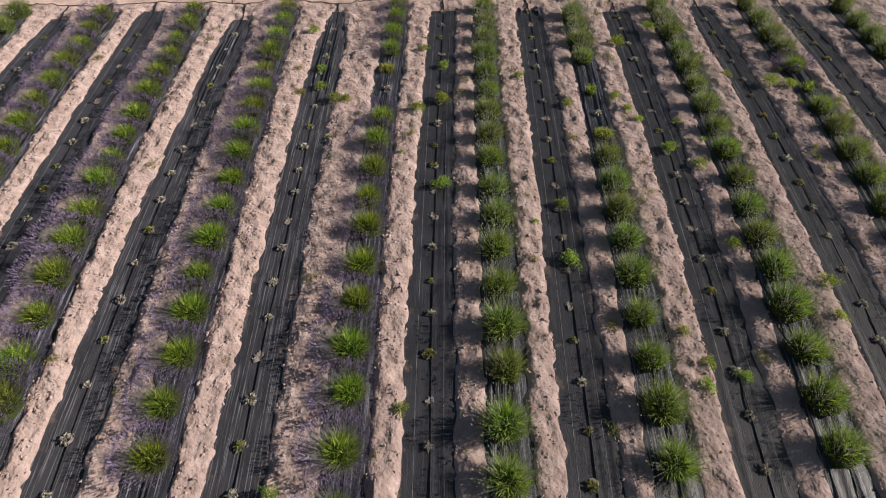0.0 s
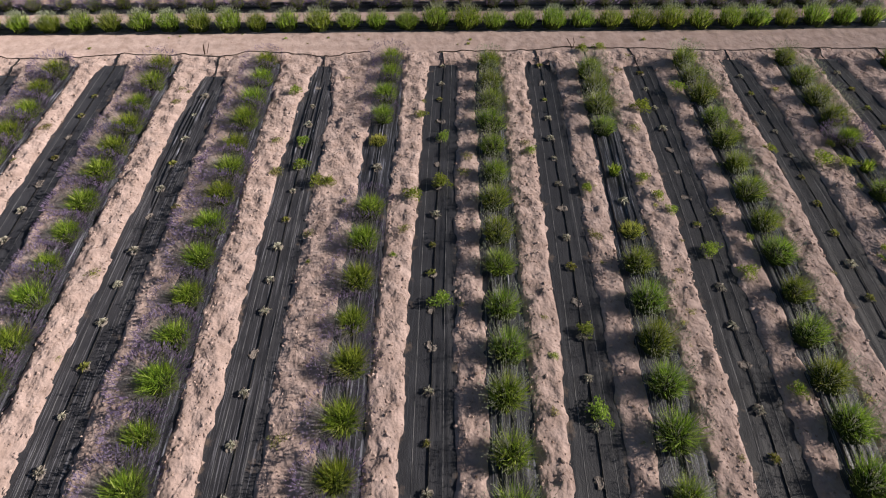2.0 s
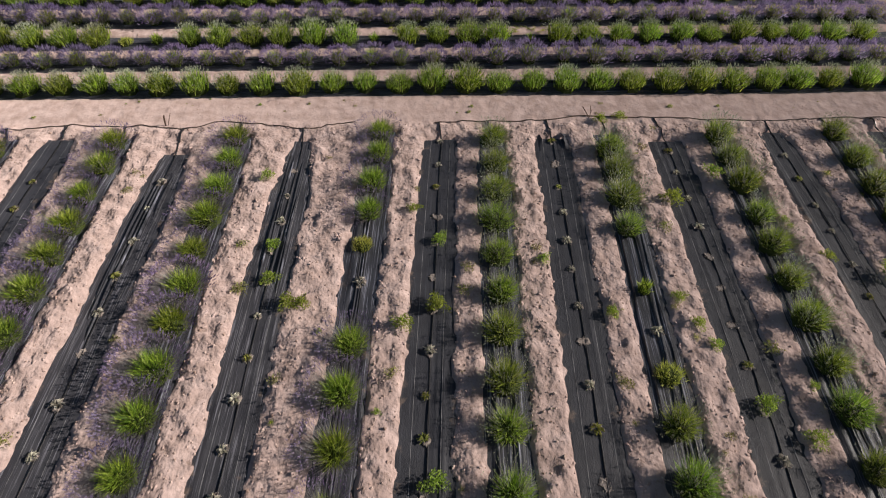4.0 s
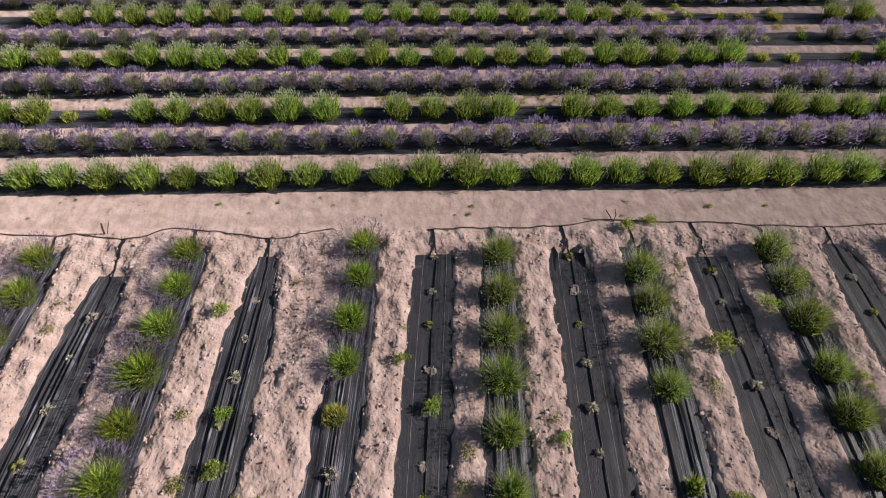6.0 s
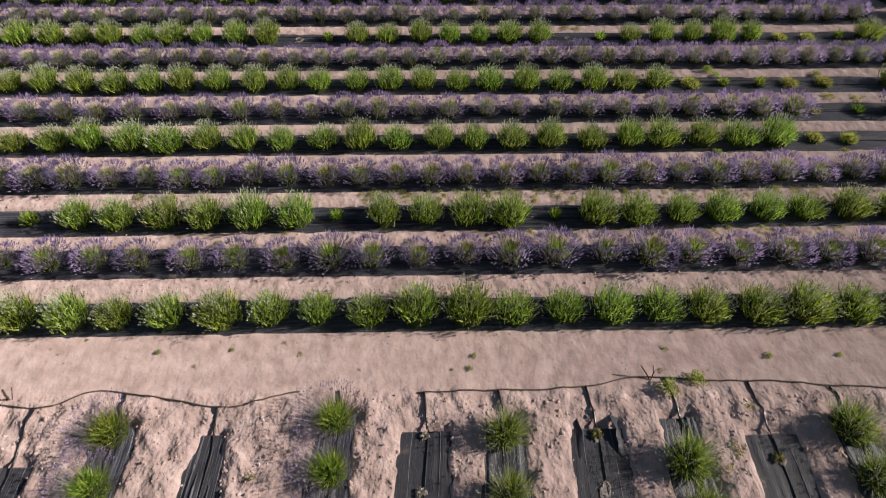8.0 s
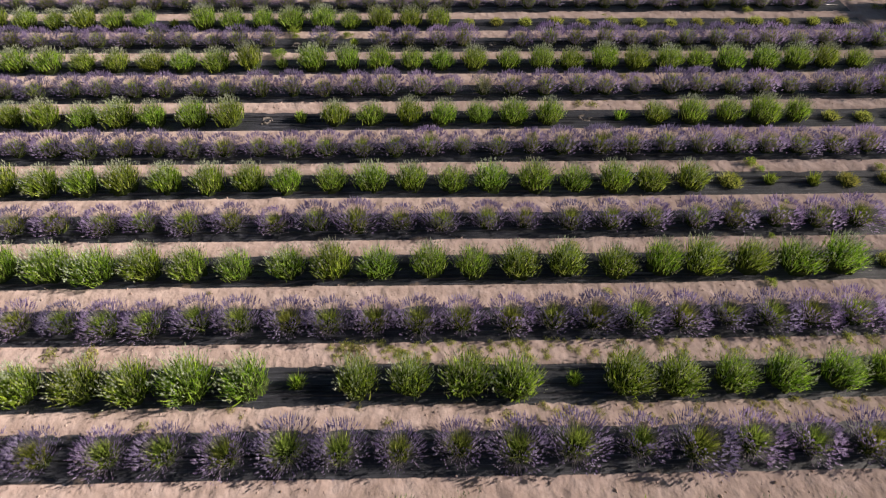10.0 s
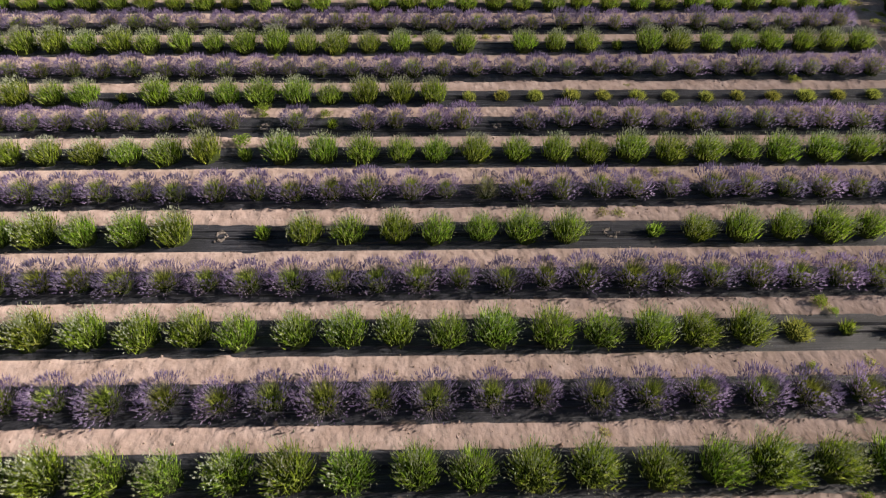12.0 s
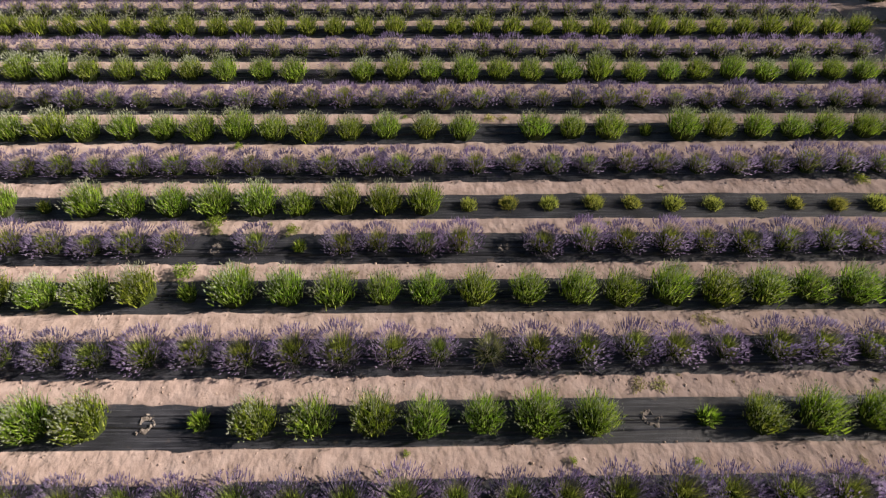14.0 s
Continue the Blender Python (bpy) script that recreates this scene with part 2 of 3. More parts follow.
def soil_height(x, y):
    d = outside(x, y)
    wild = np.where(y < 22.0, 1.0, 0.4)
    ragged = d + wild * (0.11 * (lattice(x, y, 0.6, 1) - 0.5) + 0.085 * (lattice(x, y, 0.16, 2) - 0.5))
    s = np.clip((ragged + 0.02) / 0.08, 0, 1)
    s = s * s * (3 - 2 * s)
    clod = lattice(x, y, 0.27, 4) ** 2 * 0.105 + np.abs(lattice(x, y, 0.15, 5) - 0.5) * 0.10 + (lattice(x, y, 0.9, 6) - 0.5) * 0.03
    track = track_of(y)
    clod = clod * np.clip((19.5 - np.abs(x)) / 2.0, 0, 1) * np.clip((y + 1.0) / 3.0, 0, 1) * np.clip((58.0 - y) / 3.0, 0, 1)
    far_side = np.clip((y - 22.5) / 0.6, 0, 1)
    clod = clod * (1 - 0.82 * track) * (1 - 0.68 * far_side) + 0.004 * track
    clod = clod * np.clip(d / 0.2, 0.3, 1)
    return s * (0.014 + clod) - (1 - s) * 0.06


def ground():
    grow = np.cumsum(0.09 * 1.4 ** np.arange(1, 30))
    grow = grow[grow < 4000]
    xs = np.concatenate([(-17.0 - grow)[::-1], np.arange(-17.0, 17.4, 0.08), 17.4 + grow])
    ys = np.concatenate([(2.6 - grow)[::-1], np.arange(2.6, 23.0, 0.066), np.arange(23.0, 38.0, 0.085), np.arange(38.0, 54.0, 0.13), 54.0 + grow])
    gx, gy = np.meshgrid(xs, ys)
    gz = soil_height(gx, gy)
    nx, ny = len(xs), len(ys)
    i = (np.arange(ny - 1)[:, None] * nx + np.arange(nx - 1)).ravel()
    quads = np.stack([i, i + 1, i + nx + 1, i + nx], 1)
    me = bpy.data.meshes.new("ground")
    me.vertices.add(nx * ny)
    me.vertices.foreach_set("co", np.stack([gx, gy, gz], 2).astype(np.float32).ravel())
    me.loops.add(quads.size)
    me.loops.foreach_set("vertex_index", quads.ravel().astype(np.int32))
    me.polygons.add(len(quads))
    me.polygons.foreach_set("loop_start", np.arange(0, quads.size, 4, dtype=np.int32))
    me.polygons.foreach_set("use_smooth", np.ones(len(quads), dtype=bool))
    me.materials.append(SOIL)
    packed = me.attributes.new("packed", "FLOAT", "POINT")
    packed.data.foreach_set("value", np.maximum(track_of(gy), 0.62 * np.clip((gy - 22.5) / 0.6, 0, 1)).astype(np.float32).ravel())
    me.update()
    me.validate()
    tagged(new("ground", me), "pale pinkish sandy soil with clods between the beds", "ground", kind="structure")


ground()


def mat_sheet(name, along, across, place, half, wrinkle, ridges, material, seed):
    """A long cloth: along and across are sample places; place(u, s) gives x, y; folds run lengthwise."""
    r = np.random.default_rng(seed)
    s, u = np.meshgrid(along, across, indexing="ij")
    x, y = place(u, s)
    drift = 0.04 * (lattice(s, s * 0 + seed, 1.7, seed) - 0.5)
    z = np.zeros_like(u)
    for k in range(ridges):
        c = r.uniform(-half, half) + 0.1 * (lattice(s, s * 0 + k * 9.1 + seed, 2.2, k) - 0.5)
        on = np.clip(lattice(s, s * 0 + k * 5.3 + seed, 1.6, k + 2) * 2.2 - 0.7, 0, 1)
        z += wrinkle * r.uniform(0.5, 1.0) * on * np.exp(-(((u - c + drift) / r.uniform(0.018, 0.04)) ** 2))
    z += 0.02 * (lattice(x, y, 0.5, seed + 1) - 0.5) + 0.008 * (lattice(x, y, 0.16, seed + 2) - 0.5)
    nu, ns = len(across), len(along)
    i = (np.arange(ns - 1)[:, None] * nu + np.arange(nu - 1)).ravel()
    quads = np.stack([i, i + 1, i + nu + 1, i + nu], 1)
    me = mesh_of(name, np.stack([x, y, z], 2).reshape(-1, 3), quads.tolist(), [material], smooth=True)
    uv = me.uv_layers.new(name="UVMap")
    flat = np.stack([u, s], 2).reshape(-1, 2)
    uv.data.foreach_set("uv", flat[quads.ravel()].astype(np.float32).ravel())
    return me


def pleats(top, place, start, end, half, material, seed, count):
    """Sharp folds that stand up from a slack sheet and run along it for a few metres each."""
    r = random.Random(seed)
    for k in range(count):
        u0, length = r.uniform(-0.8, 0.8) * half, r.uniform(0.25, 0.6) * (end - start)
        s0 = r.uniform(start, end - length)
        along = np.arange(s0, s0 + length, 0.25)
        u = u0 + 0.05 * (lattice(along, along * 0 + 7.7 * k + seed, 1.3, k) - 0.5)
        tall = 0.035 * np.sin(np.linspace(0, math.pi, len(along))) ** 0.5 * (0.5 + lattice(along, along * 0 + 3.1 * k, 0.7, k + 1)) + 0.012
        rows = []
        for du, up in ((-0.022, 0.0), (-0.004, 1.0), (0.006, 0.95), (0.024, 0.0)):
            x, y = place(u + du, along)
            rows.append(np.stack([x, y, tall * up + 0.002], 1))
        verts = np.concatenate(rows).tolist()
        n = len(along)
        me = mesh_of("pleat", verts, [(a * n + i, (a + 1) * n + i, (a + 1) * n + i + 1, a * n + i + 1) for a in range(3) for i in range(n - 1)], [material])
        uv = me.uv_layers.new(name="UVMap")
        at = np.stack([np.tile(u, 4), np.tile(along, 4)], 1)
        loops = np.array([lp.vertex_index for lp in me.loops])
        uv.data.foreach_set("uv", at[loops].astype(np.float32).ravel())
        part("pleat", me, top, "sharp fold along the sheet")


def near_mat(bed, half, wrinkle, ridges, material, seed, label):
    across = np.linspace(-half - 0.09, half + 0.09, 25)
    along = np.arange(SOUTH, bed[3] + 0.01, 0.17)

    def place(u, s):
        curl = np.clip((s - bed[3] + 0.5) / 0.5, 0, 1)
        return bed_x(bed, s) + u * (1 - 0.1 * curl), s
    me = mat_sheet("weed_barrier", along, across, place, half, wrinkle, ridges, material, seed)
    top = tagged(new("weed_barrier", me), label, "weed mat", "weed mats of the beds")
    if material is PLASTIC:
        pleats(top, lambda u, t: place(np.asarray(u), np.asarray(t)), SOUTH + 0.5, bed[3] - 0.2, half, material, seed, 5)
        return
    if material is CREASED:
        # Plastic colour here, for its stronger painted glint on the folds.
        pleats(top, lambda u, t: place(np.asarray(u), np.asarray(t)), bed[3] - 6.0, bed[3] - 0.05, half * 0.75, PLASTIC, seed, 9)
    co = np.array([v.co for v in me.vertices]).reshape(len(along), len(across), 3)
    for col in (6, 18):
        edge = co[:, col]
        verts = np.concatenate([edge + (-0.005, 0, 0.004), edge + (0.005, 0, 0.004)]).tolist()
        n = len(along)
        part("thread", mesh_of("thread", verts, [(i, i + n, i + n + 1, i + 1) for i in range(n - 1)], [THREAD]), top, "thin pale guide thread")


for k, bed in enumerate(YOUNG):
    near_mat(bed, HALF_YOUNG, 0.022, 9 if k in (3, 4, 7) else 5, CREASED if k in (2, 3) else FABRIC, 10 + k, "black woven weed barrier with pale threads, pegged along a young bed")


def corner_flap(bed, side, tall, seed):
    """A loose corner of cloth, folded up at the head of a bed."""
    r = np.random.default_rng(seed)
    y = bed[3] - 0.12
    x = float(bed_x(bed, y)) + side * HALF_YOUNG * 0.8
    rows = []
    for t in np.linspace(0, 1, 7):
        lift = tall * math.sin(math.pi * t) ** 0.8
        rows.append([(x + side * (0.05 - 0.10 * q) + r.normal(0, 0.012), y - 0.55 + 0.75 * t + 0.1 * q + r.normal(0, 0.012), 0.012 + lift * q * r.uniform(0.75, 1.1)) for q in (0, 0.4, 0.75, 1.0)])
    verts = [p for row in rows for p in row]
    faces = [(i * 4 + j, i * 4 + j + 1, i * 4 + j + 5, i * 4 + j + 4) for i in range(6) for j in range(3)]
    return mesh_of("folded_corner", verts, faces, [FABRIC], smooth=True)


for k, side, tall in ((5, -1, 0.05), (5, 1, 0.11)):
    owner = [o for o in scene.objects if o.name.startswith("weed_barrier")][k]
    part("folded_corner", corner_flap(YOUNG[k], side, tall, 600 + k), owner, "loose corner of cloth folded up")
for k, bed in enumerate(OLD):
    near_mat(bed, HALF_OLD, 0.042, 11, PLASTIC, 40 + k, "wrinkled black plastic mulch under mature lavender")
for k, mid in enumerate(FAR):
    me = mat_sheet("weed_barrier", np.arange(WEST, EAST + 0.01, 0.3), np.linspace(-HALF_FAR - 0.09, HALF_FAR + 0.09, 21),
                   lambda u, s: (s, far_y(mid, s) + u), HALF_FAR, 0.018, 5, AGED, 70 + k)
    top = tagged(new("weed_barrier", me), "dusty black weed barrier along a far lavender row", "weed mat", "weed mats of the beds")
    pleats(top, lambda u, s: (s, far_y(mid, s) + u), WEST + 0.5, EAST - 0.3, HALF_FAR, AGED, 80 + k, 5)


# ---- tubes ----
def tube_mesh(name, pts, radius, material, sides=6):
    pts = [Vector(p) for p in pts]
    verts, faces = [], []
    for k, p in enumerate(pts):
        d = (pts[min(k + 1, len(pts) - 1)] - pts[max(k - 1, 0)]).normalized()
        a = d.cross(Vector((0, 0, 1)))
        a = a.normalized() if a.length > 0.01 else Vector((1, 0, 0))
        b = d.cross(a)
        for j in range(sides):
            t = 2 * math.pi * j / sides
            verts.append(p + (a * math.cos(t) + b * math.sin(t)) * radius)
    for k in range(len(pts) - 1):
        for j in range(sides):
            q = (j + 1) % sides
            faces.append((k * sides + j, k * sides + q, (k + 1) * sides + q, (k + 1) * sides + j))
    faces += [tuple(range(sides))[::-1], tuple((len(pts) - 1) * sides + j for j in range(sides))]
    return mesh_of(name, verts, faces, [material], smooth=True)


PIPE_X = [-17, -11.5, -9.6, -7.8, -6.4, -5.4, -3.0, -1.65, 0.6, 2.2, 3.65, 4.5, 6.9, 8.3, 9.7, 12.5, 17]
PIPE_Y = [21.3, 21.2, 21.45, 21.37, 21.22, 21.56, 21.18, 21.50, 21.44, 21.43, 21.50, 21.68, 21.56, 21.43, 21.33, 21.45, 21.3]


def main_y(x):
    """The supply pipe snakes along the heads of the near beds."""
    k = min(max(int(np.searchsorted(PIPE_X, x)) - 1, 0), len(PIPE_X) - 2)
    f = min(max((x - PIPE_X[k]) / (PIPE_X[k + 1] - PIPE_X[k]), 0.0), 1.0)
    f = f * f * (3 - 2 * f)
    return PIPE_Y[k] * (1 - f) + PIPE_Y[k + 1] * f + 0.05 * (float(lattice(x, 3.0, 0.7, 5)) - 0.5)


pts = [(x, main_y(x), max(0.02, float(soil_height(np.array([x]), np.array([main_y(x)]))[0])) + (0.02 if abs(x + 0.7) > 1.05 else -0.07)) for x in np.arange(-16.5, 16.6, 0.15)]
tagged(new("supply_pipe", tube_mesh("supply_pipe", pts, 0.0135, PIPE)), "black polythene supply pipe snaking over the bare soil", "irrigation pipe")
for k, bed in enumerate(YOUNG + OLD):
    young = k < len(YOUNG)
    side = 0.03 if young else 0.06
    pts = [(float(bed_x(bed, y)) + side + 0.05 * (float(lattice(y, k * 7.7, 1.8, k)) - 0.5), y, 0.014 if young else 0.02) for y in np.arange(SOUTH, bed[3] - 0.1, 0.35)]
    head = float(bed_x(bed, bed[3])) - 0.03
    top = main_y(head)
    lead = [(head + side * (1 - f) - 0.02 * f, bed[3] - 0.1 + f * (top - bed[3] + 0.1)) for f in np.linspace(0, 1, 9)]
    lead = [(x, y, max(0.0, float(soil_height(np.array([x]), np.array([y]))[0])) + 0.022) for x, y in lead]
    pts += lead
    line = new("drip_line", tube_mesh("drip_line", pts, 0.011, TUBE))
    tagged(line, "black drip line laid along the bed", "drip line", "drip lines of the beds")
    part("connector", tube_mesh("connector", [(x, y, z - 0.004) for x, y, z in lead], 0.020, TUBE), line)
for k, mid in enumerate(FAR):
    pts = [(x, float(far_y(mid, x)) + 0.05 * (float(lattice(x, k * 3.1, 2.0, k)) - 0.5), 0.014) for x in np.arange(WEST, EAST, 0.6)]
    tagged(new("drip_line", tube_mesh("drip_line", pts, 0.013, TUBE, 5)), "black drip line laid along the bed", "drip line", "drip lines of the beds")


# ---- plants ----
def tufts(r, n, radius, height, width, lean=0.75, core=0.45, bow=0.0):
    """Narrow blades that fan out from a crown to a dome. Gives verts, faces."""
    verts, faces = [], []
    for _ in range(n):
        a, u = r.uniform(0, 2 * math.pi), r.random() ** 0.55
        c, s = math.cos(a), math.sin(a)
        long = r.uniform(0.62, 1.1)
        base = np.array([core * radius * u * c, core * radius * u * s, 0.06 * height * r.random()])
        tip = np.array([radius * u * c, radius * u * s, height * math.sqrt(max(0.04, 1 - lean * u * u))]) * long
        tip[:2] += r.normal(0, 0.06 * radius, 2)
        mid = base + 0.5 * (tip - base) + np.array([bow * radius * u * c, bow * radius * u * s, (0.08 - 0.3 * bow) * height])
        t = r.uniform(0, math.pi)
        side = np.array([-s * math.cos(t), c * math.cos(t), math.sin(t) * 0.6])
        w = width * r.uniform(0.7, 1.3)
        k = len(verts)
        verts += [base - side * w * 0.4, base + side * w * 0.4, mid + side * w * 0.55, mid - side * w * 0.55, tip]
        faces += [(k, k + 1, k + 2, k + 3), (k + 3, k + 2, k + 4)]
    return verts, faces


def dome(r, radius, height, rings=4, seg=9):
    verts, faces = [], []
    for i in range(rings):
        t = i / rings * math.pi / 2
        for j in range(seg):
            a = 2 * math.pi * (j + 0.5 * (i % 2)) / seg
            q = radius * math.cos(t) * r.uniform(0.85, 1.1)
            verts.append((q * math.cos(a), q * math.sin(a), height * math.sin(t) * r.uniform(0.9, 1.1) - 0.02))
    verts.append((0, 0, height))
    for i in range(rings - 1):
        for j in range(seg):
            q = (j + 1) % seg
            faces.append((i * seg + j, i * seg + q, (i + 1) * seg + q, (i + 1) * seg + j))
    faces += [((rings - 1) * seg + j, (rings - 1) * seg + (j + 1) % seg, len(verts) - 1) for j in range(seg)]
    return verts, faces


def sprays(r, n, radius, height, width, lean, long=0.2, splay=0.5):
    """Leafy tips that clothe a dome: one slim triangle each, rising steeply and splayed a little outwards."""
    verts, faces = [], []
    for _ in range(n):
        a, u = r.uniform(0, 2 * math.pi), r.random() ** 0.5
        c, s = math.cos(a), math.sin(a)
        full = r.uniform(0.72, 1.12)
        tip = np.array([radius * u * c, radius * u * s, height * math.sqrt(max(0.06, 1 - lean * u * u))]) * full
        tip[:2] += r.normal(0, 0.05 * radius, 2)
        way = np.array([splay * u * c, splay * u * s, 0.75]) + r.normal(0, 0.13, 3)
        base = tip - way / np.linalg.norm(way) * long * r.uniform(0.7, 1.4)
        base[2] = max(base[2], 0.01)
        t = r.uniform(0, math.pi)
        side = np.array([math.cos(t), math.sin(t), 0.2 * math.sin(3 * t)]) * width * r.uniform(0.6, 1.3) * 0.5
        k = len(verts)
        verts += [base - side, base + side, tip]
        faces.append((k, k + 1, k + 2))
    return verts, faces


def mound_mesh(seed, n, radius, height, width, leaf, lean=0.7, blades=8, heart=0.68, long=0.2, splay=0.5):
    """A closed, finely textured bush: a heart coloured dark for the shade within, clothed in steep sprays, with a few
    long blades.
    """
    r = np.random.default_rng(seed)
    v, f = sprays(r, n, radius, height, width, lean, long, splay)
    tv, tf = tufts(r, n // blades, radius, height * 1.06, width * 0.85, lean, 0.42, 0.08)
    f += [tuple(i + len(v) for i in q) for q in tf]
    v += tv
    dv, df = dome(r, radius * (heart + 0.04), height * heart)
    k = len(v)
    return mesh_of("foliage", v + dv, f + [tuple(i + k for i in q) for q in df], [leaf, CORE_SHADE], [0] * len(f) + [1] * len(df))


def foliage_mesh(seed, n, radius, height, width, leaf, lean=0.75, core=0.45, bow=0.0):
    r = np.random.default_rng(seed)
    v, f = tufts(r, n, radius, height, width, lean, core, bow)
    # Dome that closes the plant, painted dark for the shade inside it.
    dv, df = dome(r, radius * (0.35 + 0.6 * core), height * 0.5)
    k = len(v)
    return mesh_of("foliage", v + dv, f + [tuple(i + k for i in q) for q in df], [leaf, CORE_SHADE], [0] * len(f) + [1] * len(df))


def stalk_mesh(seed, n, radius, height, reach, spike, flower, low=0.25, wide=0.012, upright=0.0, stem=None, thick=0.005, drift=0.0):
    """Thin stems past the leaves, each with a spindle of florets at its end; drift leans them all one way, in metres along x."""
    r = np.random.default_rng(seed)
    verts, faces, index = [], [], []
    for _ in range(n):
        a, u = r.uniform(0, 2 * math.pi), low + (1 - low) * r.random() ** 0.7
        c, s = math.cos(a), math.sin(a)
        d = np.array([c * u * 1.05, s * u * 1.05, max(0.12, math.sqrt(max(0.0, 1.05 - u * u)))])
        d += np.array([0, 0, upright]) + r.normal(0, 0.08, 3)
        d /= np.linalg.norm(d)
        start = np.array([radius * 0.55 * u * c, radius * 0.55 * u * s, height * 0.5 * math.sqrt(max(0.05, 1 - 0.9 * u * u))])
        end = start + d * r.uniform(0.75, 1.1) * reach
        end[0] += drift * u
        end[2] = max(end[2], 0.06)
        side = np.array([-s, c, 0.0]) * thick
        k = len(verts)
        verts += [start - side, start + side, end]
        faces.append((k, k + 1, k + 2))
        index.append(0)
        along = d + np.array([0, 0, 0.25])
        along = along / np.linalg.norm(along) * spike * r.uniform(0.7, 1.3)
        p = np.cross(along, (0.3, 0.1, 0.9))
        p = p / np.linalg.norm(p)
        q = np.cross(along, p)
        q = q / np.linalg.norm(q)
        w = wide * r.uniform(0.75, 1.25)
        k = len(verts)
        verts += [end + p * w, end - p * w, end + q * w, end - q * w, end + along]
        faces += [(k, k + 1, k + 4), (k + 2, k + 3, k + 4)]
        index += [1] * 2
    return mesh_of("blossom", verts, faces, [stem or STEM, flower], index)


VARIANTS = 5
KINDS = {}
for v in range(VARIANTS):
    KINDS["N", v] = (mound_mesh(100 + v, 680, 0.50, 0.55, 0.017, LEAF_NEAR, 0.75, 8, 0.64, 0.27, 0.95), stalk_mesh(110 + v, 220, 0.52, 0.54, 0.44, 0.06, BUD, 0.2, 0.007, 0.6, PALE_STEM, 0.0045))
    KINDS["M", v] = (mound_mesh(120 + v, 660, 0.50, 0.53, 0.017, LEAF_NEAR, 0.75, 8, 0.6, 0.26, 0.95), stalk_mesh(130 + v, 480, 0.58, 0.42, 0.48, 0.075, FADED, 0.66, 0.0105, 0.15, GREY_STEM, 0.0042, -0.13))
    KINDS["K", v] = (mound_mesh(220 + v, 660, 0.49, 0.53, 0.017, LEAF_NEAR, 0.75, 8, 0.6, 0.26, 0.95), stalk_mesh(230 + v, 330, 0.56, 0.42, 0.48, 0.065, FADED, 0.6, 0.008, 0.2, GREY_STEM, 0.0046, -0.12))
    KINDS["G", v] = (mound_mesh(140 + v, 600, 0.45, 0.50, 0.022, LEAF, 0.55, 9, 0.66, 0.21, 0.40), stalk_mesh(150 + v, 250, 0.45, 0.48, 0.34, 0.06, BUD, 0.0, 0.0085, 0.75, None, 0.0045))
    KINDS["P", v] = (mound_mesh(160 + v, 380, 0.36, 0.48, 0.020, LEAF_GREY, 0.55, 7, 0.58, 0.24, 0.6), stalk_mesh(170 + v, 440, 0.43, 0.42, 0.40, 0.095, PURPLE, 0.45, 0.0115, 0.5, GREY_STEM, 0.0042))
    KINDS["LG", v] = (mound_mesh(240 + v, 330, 0.45, 0.50, 0.027, LEAF, 0.55, 4, 0.64, 0.21, 0.4), stalk_mesh(250 + v, 120, 0.46, 0.48, 0.36, 0.06, BUD, 0.0, 0.012, 0.6))
    KINDS["LP", v] = (mound_mesh(260 + v, 150, 0.34, 0.47, 0.030, LEAF_GREY, 0.55), stalk_mesh(270 + v, 230, 0.42, 0.44, 0.40, 0.09, PURPLE, 0.32, 0.014, 0.6, GREY_STEM))
    KINDS["W", v] = (foliage_mesh(180 + v, 200, 0.38, 0.46, 0.018, LEAF_DRY), stalk_mesh(190 + v, 340, 0.42, 0.46, 0.38, 0.06, FADED, 0.2, 0.010))
    KINDS["T", v] = (mound_mesh(200 + v, 420, 0.31, 0.27, 0.020, LEAF_YELLOW, 0.8), None)
    KINDS["S", v] = (foliage_mesh(210 + v, 180, 0.26, 0.34, 0.018, LEAF), None)
LABELS = {
    "N": ("green lavender bush with sparse purple spikes, on wrinkled plastic", "lavender bush", "mature lavender of the near beds"),
    "M": ("lavender bush with a halo of purple spikes, on wrinkled plastic", "lavender bush", "mature lavender of the near beds"),
    "K": ("lavender bush with a thin halo of faded spikes, on wrinkled plastic", "lavender bush", "mature lavender of the near beds"),
    "G": ("bright green lavender bush with pale buds, in a far row", "lavender bush", "green lavender of the far rows"),
    "P": ("blooming purple lavender bush with grey-green heart, in a far row", "lavender bush", "purple lavender of the far rows"),
    "W": ("pale, withered lavender bush among blooming neighbours", "lavender bush", "pale lavender of the far rows"),
    "T": ("low yellow-green lavender tuft on dusty weed barrier", "lavender tuft", "yellow tufts on the mats"),
    "S": ("small stunted green lavender plant on weed barrier", "lavender plant", "stunted lavender plants"),
}
NAMES = {"N": "lavender_bush", "M": "lavender_bush", "K": "lavender_bush", "G": "budding_lavender", "P": "blooming_lavender", "W": "withered_lavender", "T": "lavender_tuft", "S": "stunted_lavender"}
PART_LABEL = {"N": "thin stems with purple spikes", "M": "thin stems with purple spikes", "K": "thin grey stems with faded spikes", "P": "thin stems with purple spikes",
              "G": "thin stems with pale buds", "W": "dry stems with grey spikes"}


def plant(kind, x, y, size, seed):
    r = random.Random(seed)
    top = new(NAMES[kind])
    tagged(top, *LABELS[kind])
    wide = size * r.uniform(0.9, 1.1)
    top.matrix_basis = Matrix.LocRotScale((x, y, 0.005), Euler((r.uniform(-0.06, 0.06), r.uniform(-0.06, 0.06), r.uniform(-0.6, 0.6) if kind in "MK" else r.uniform(0, 6.28))), (wide, wide * r.uniform(0.94, 1.06), size * r.uniform(0.88, 1.12)))
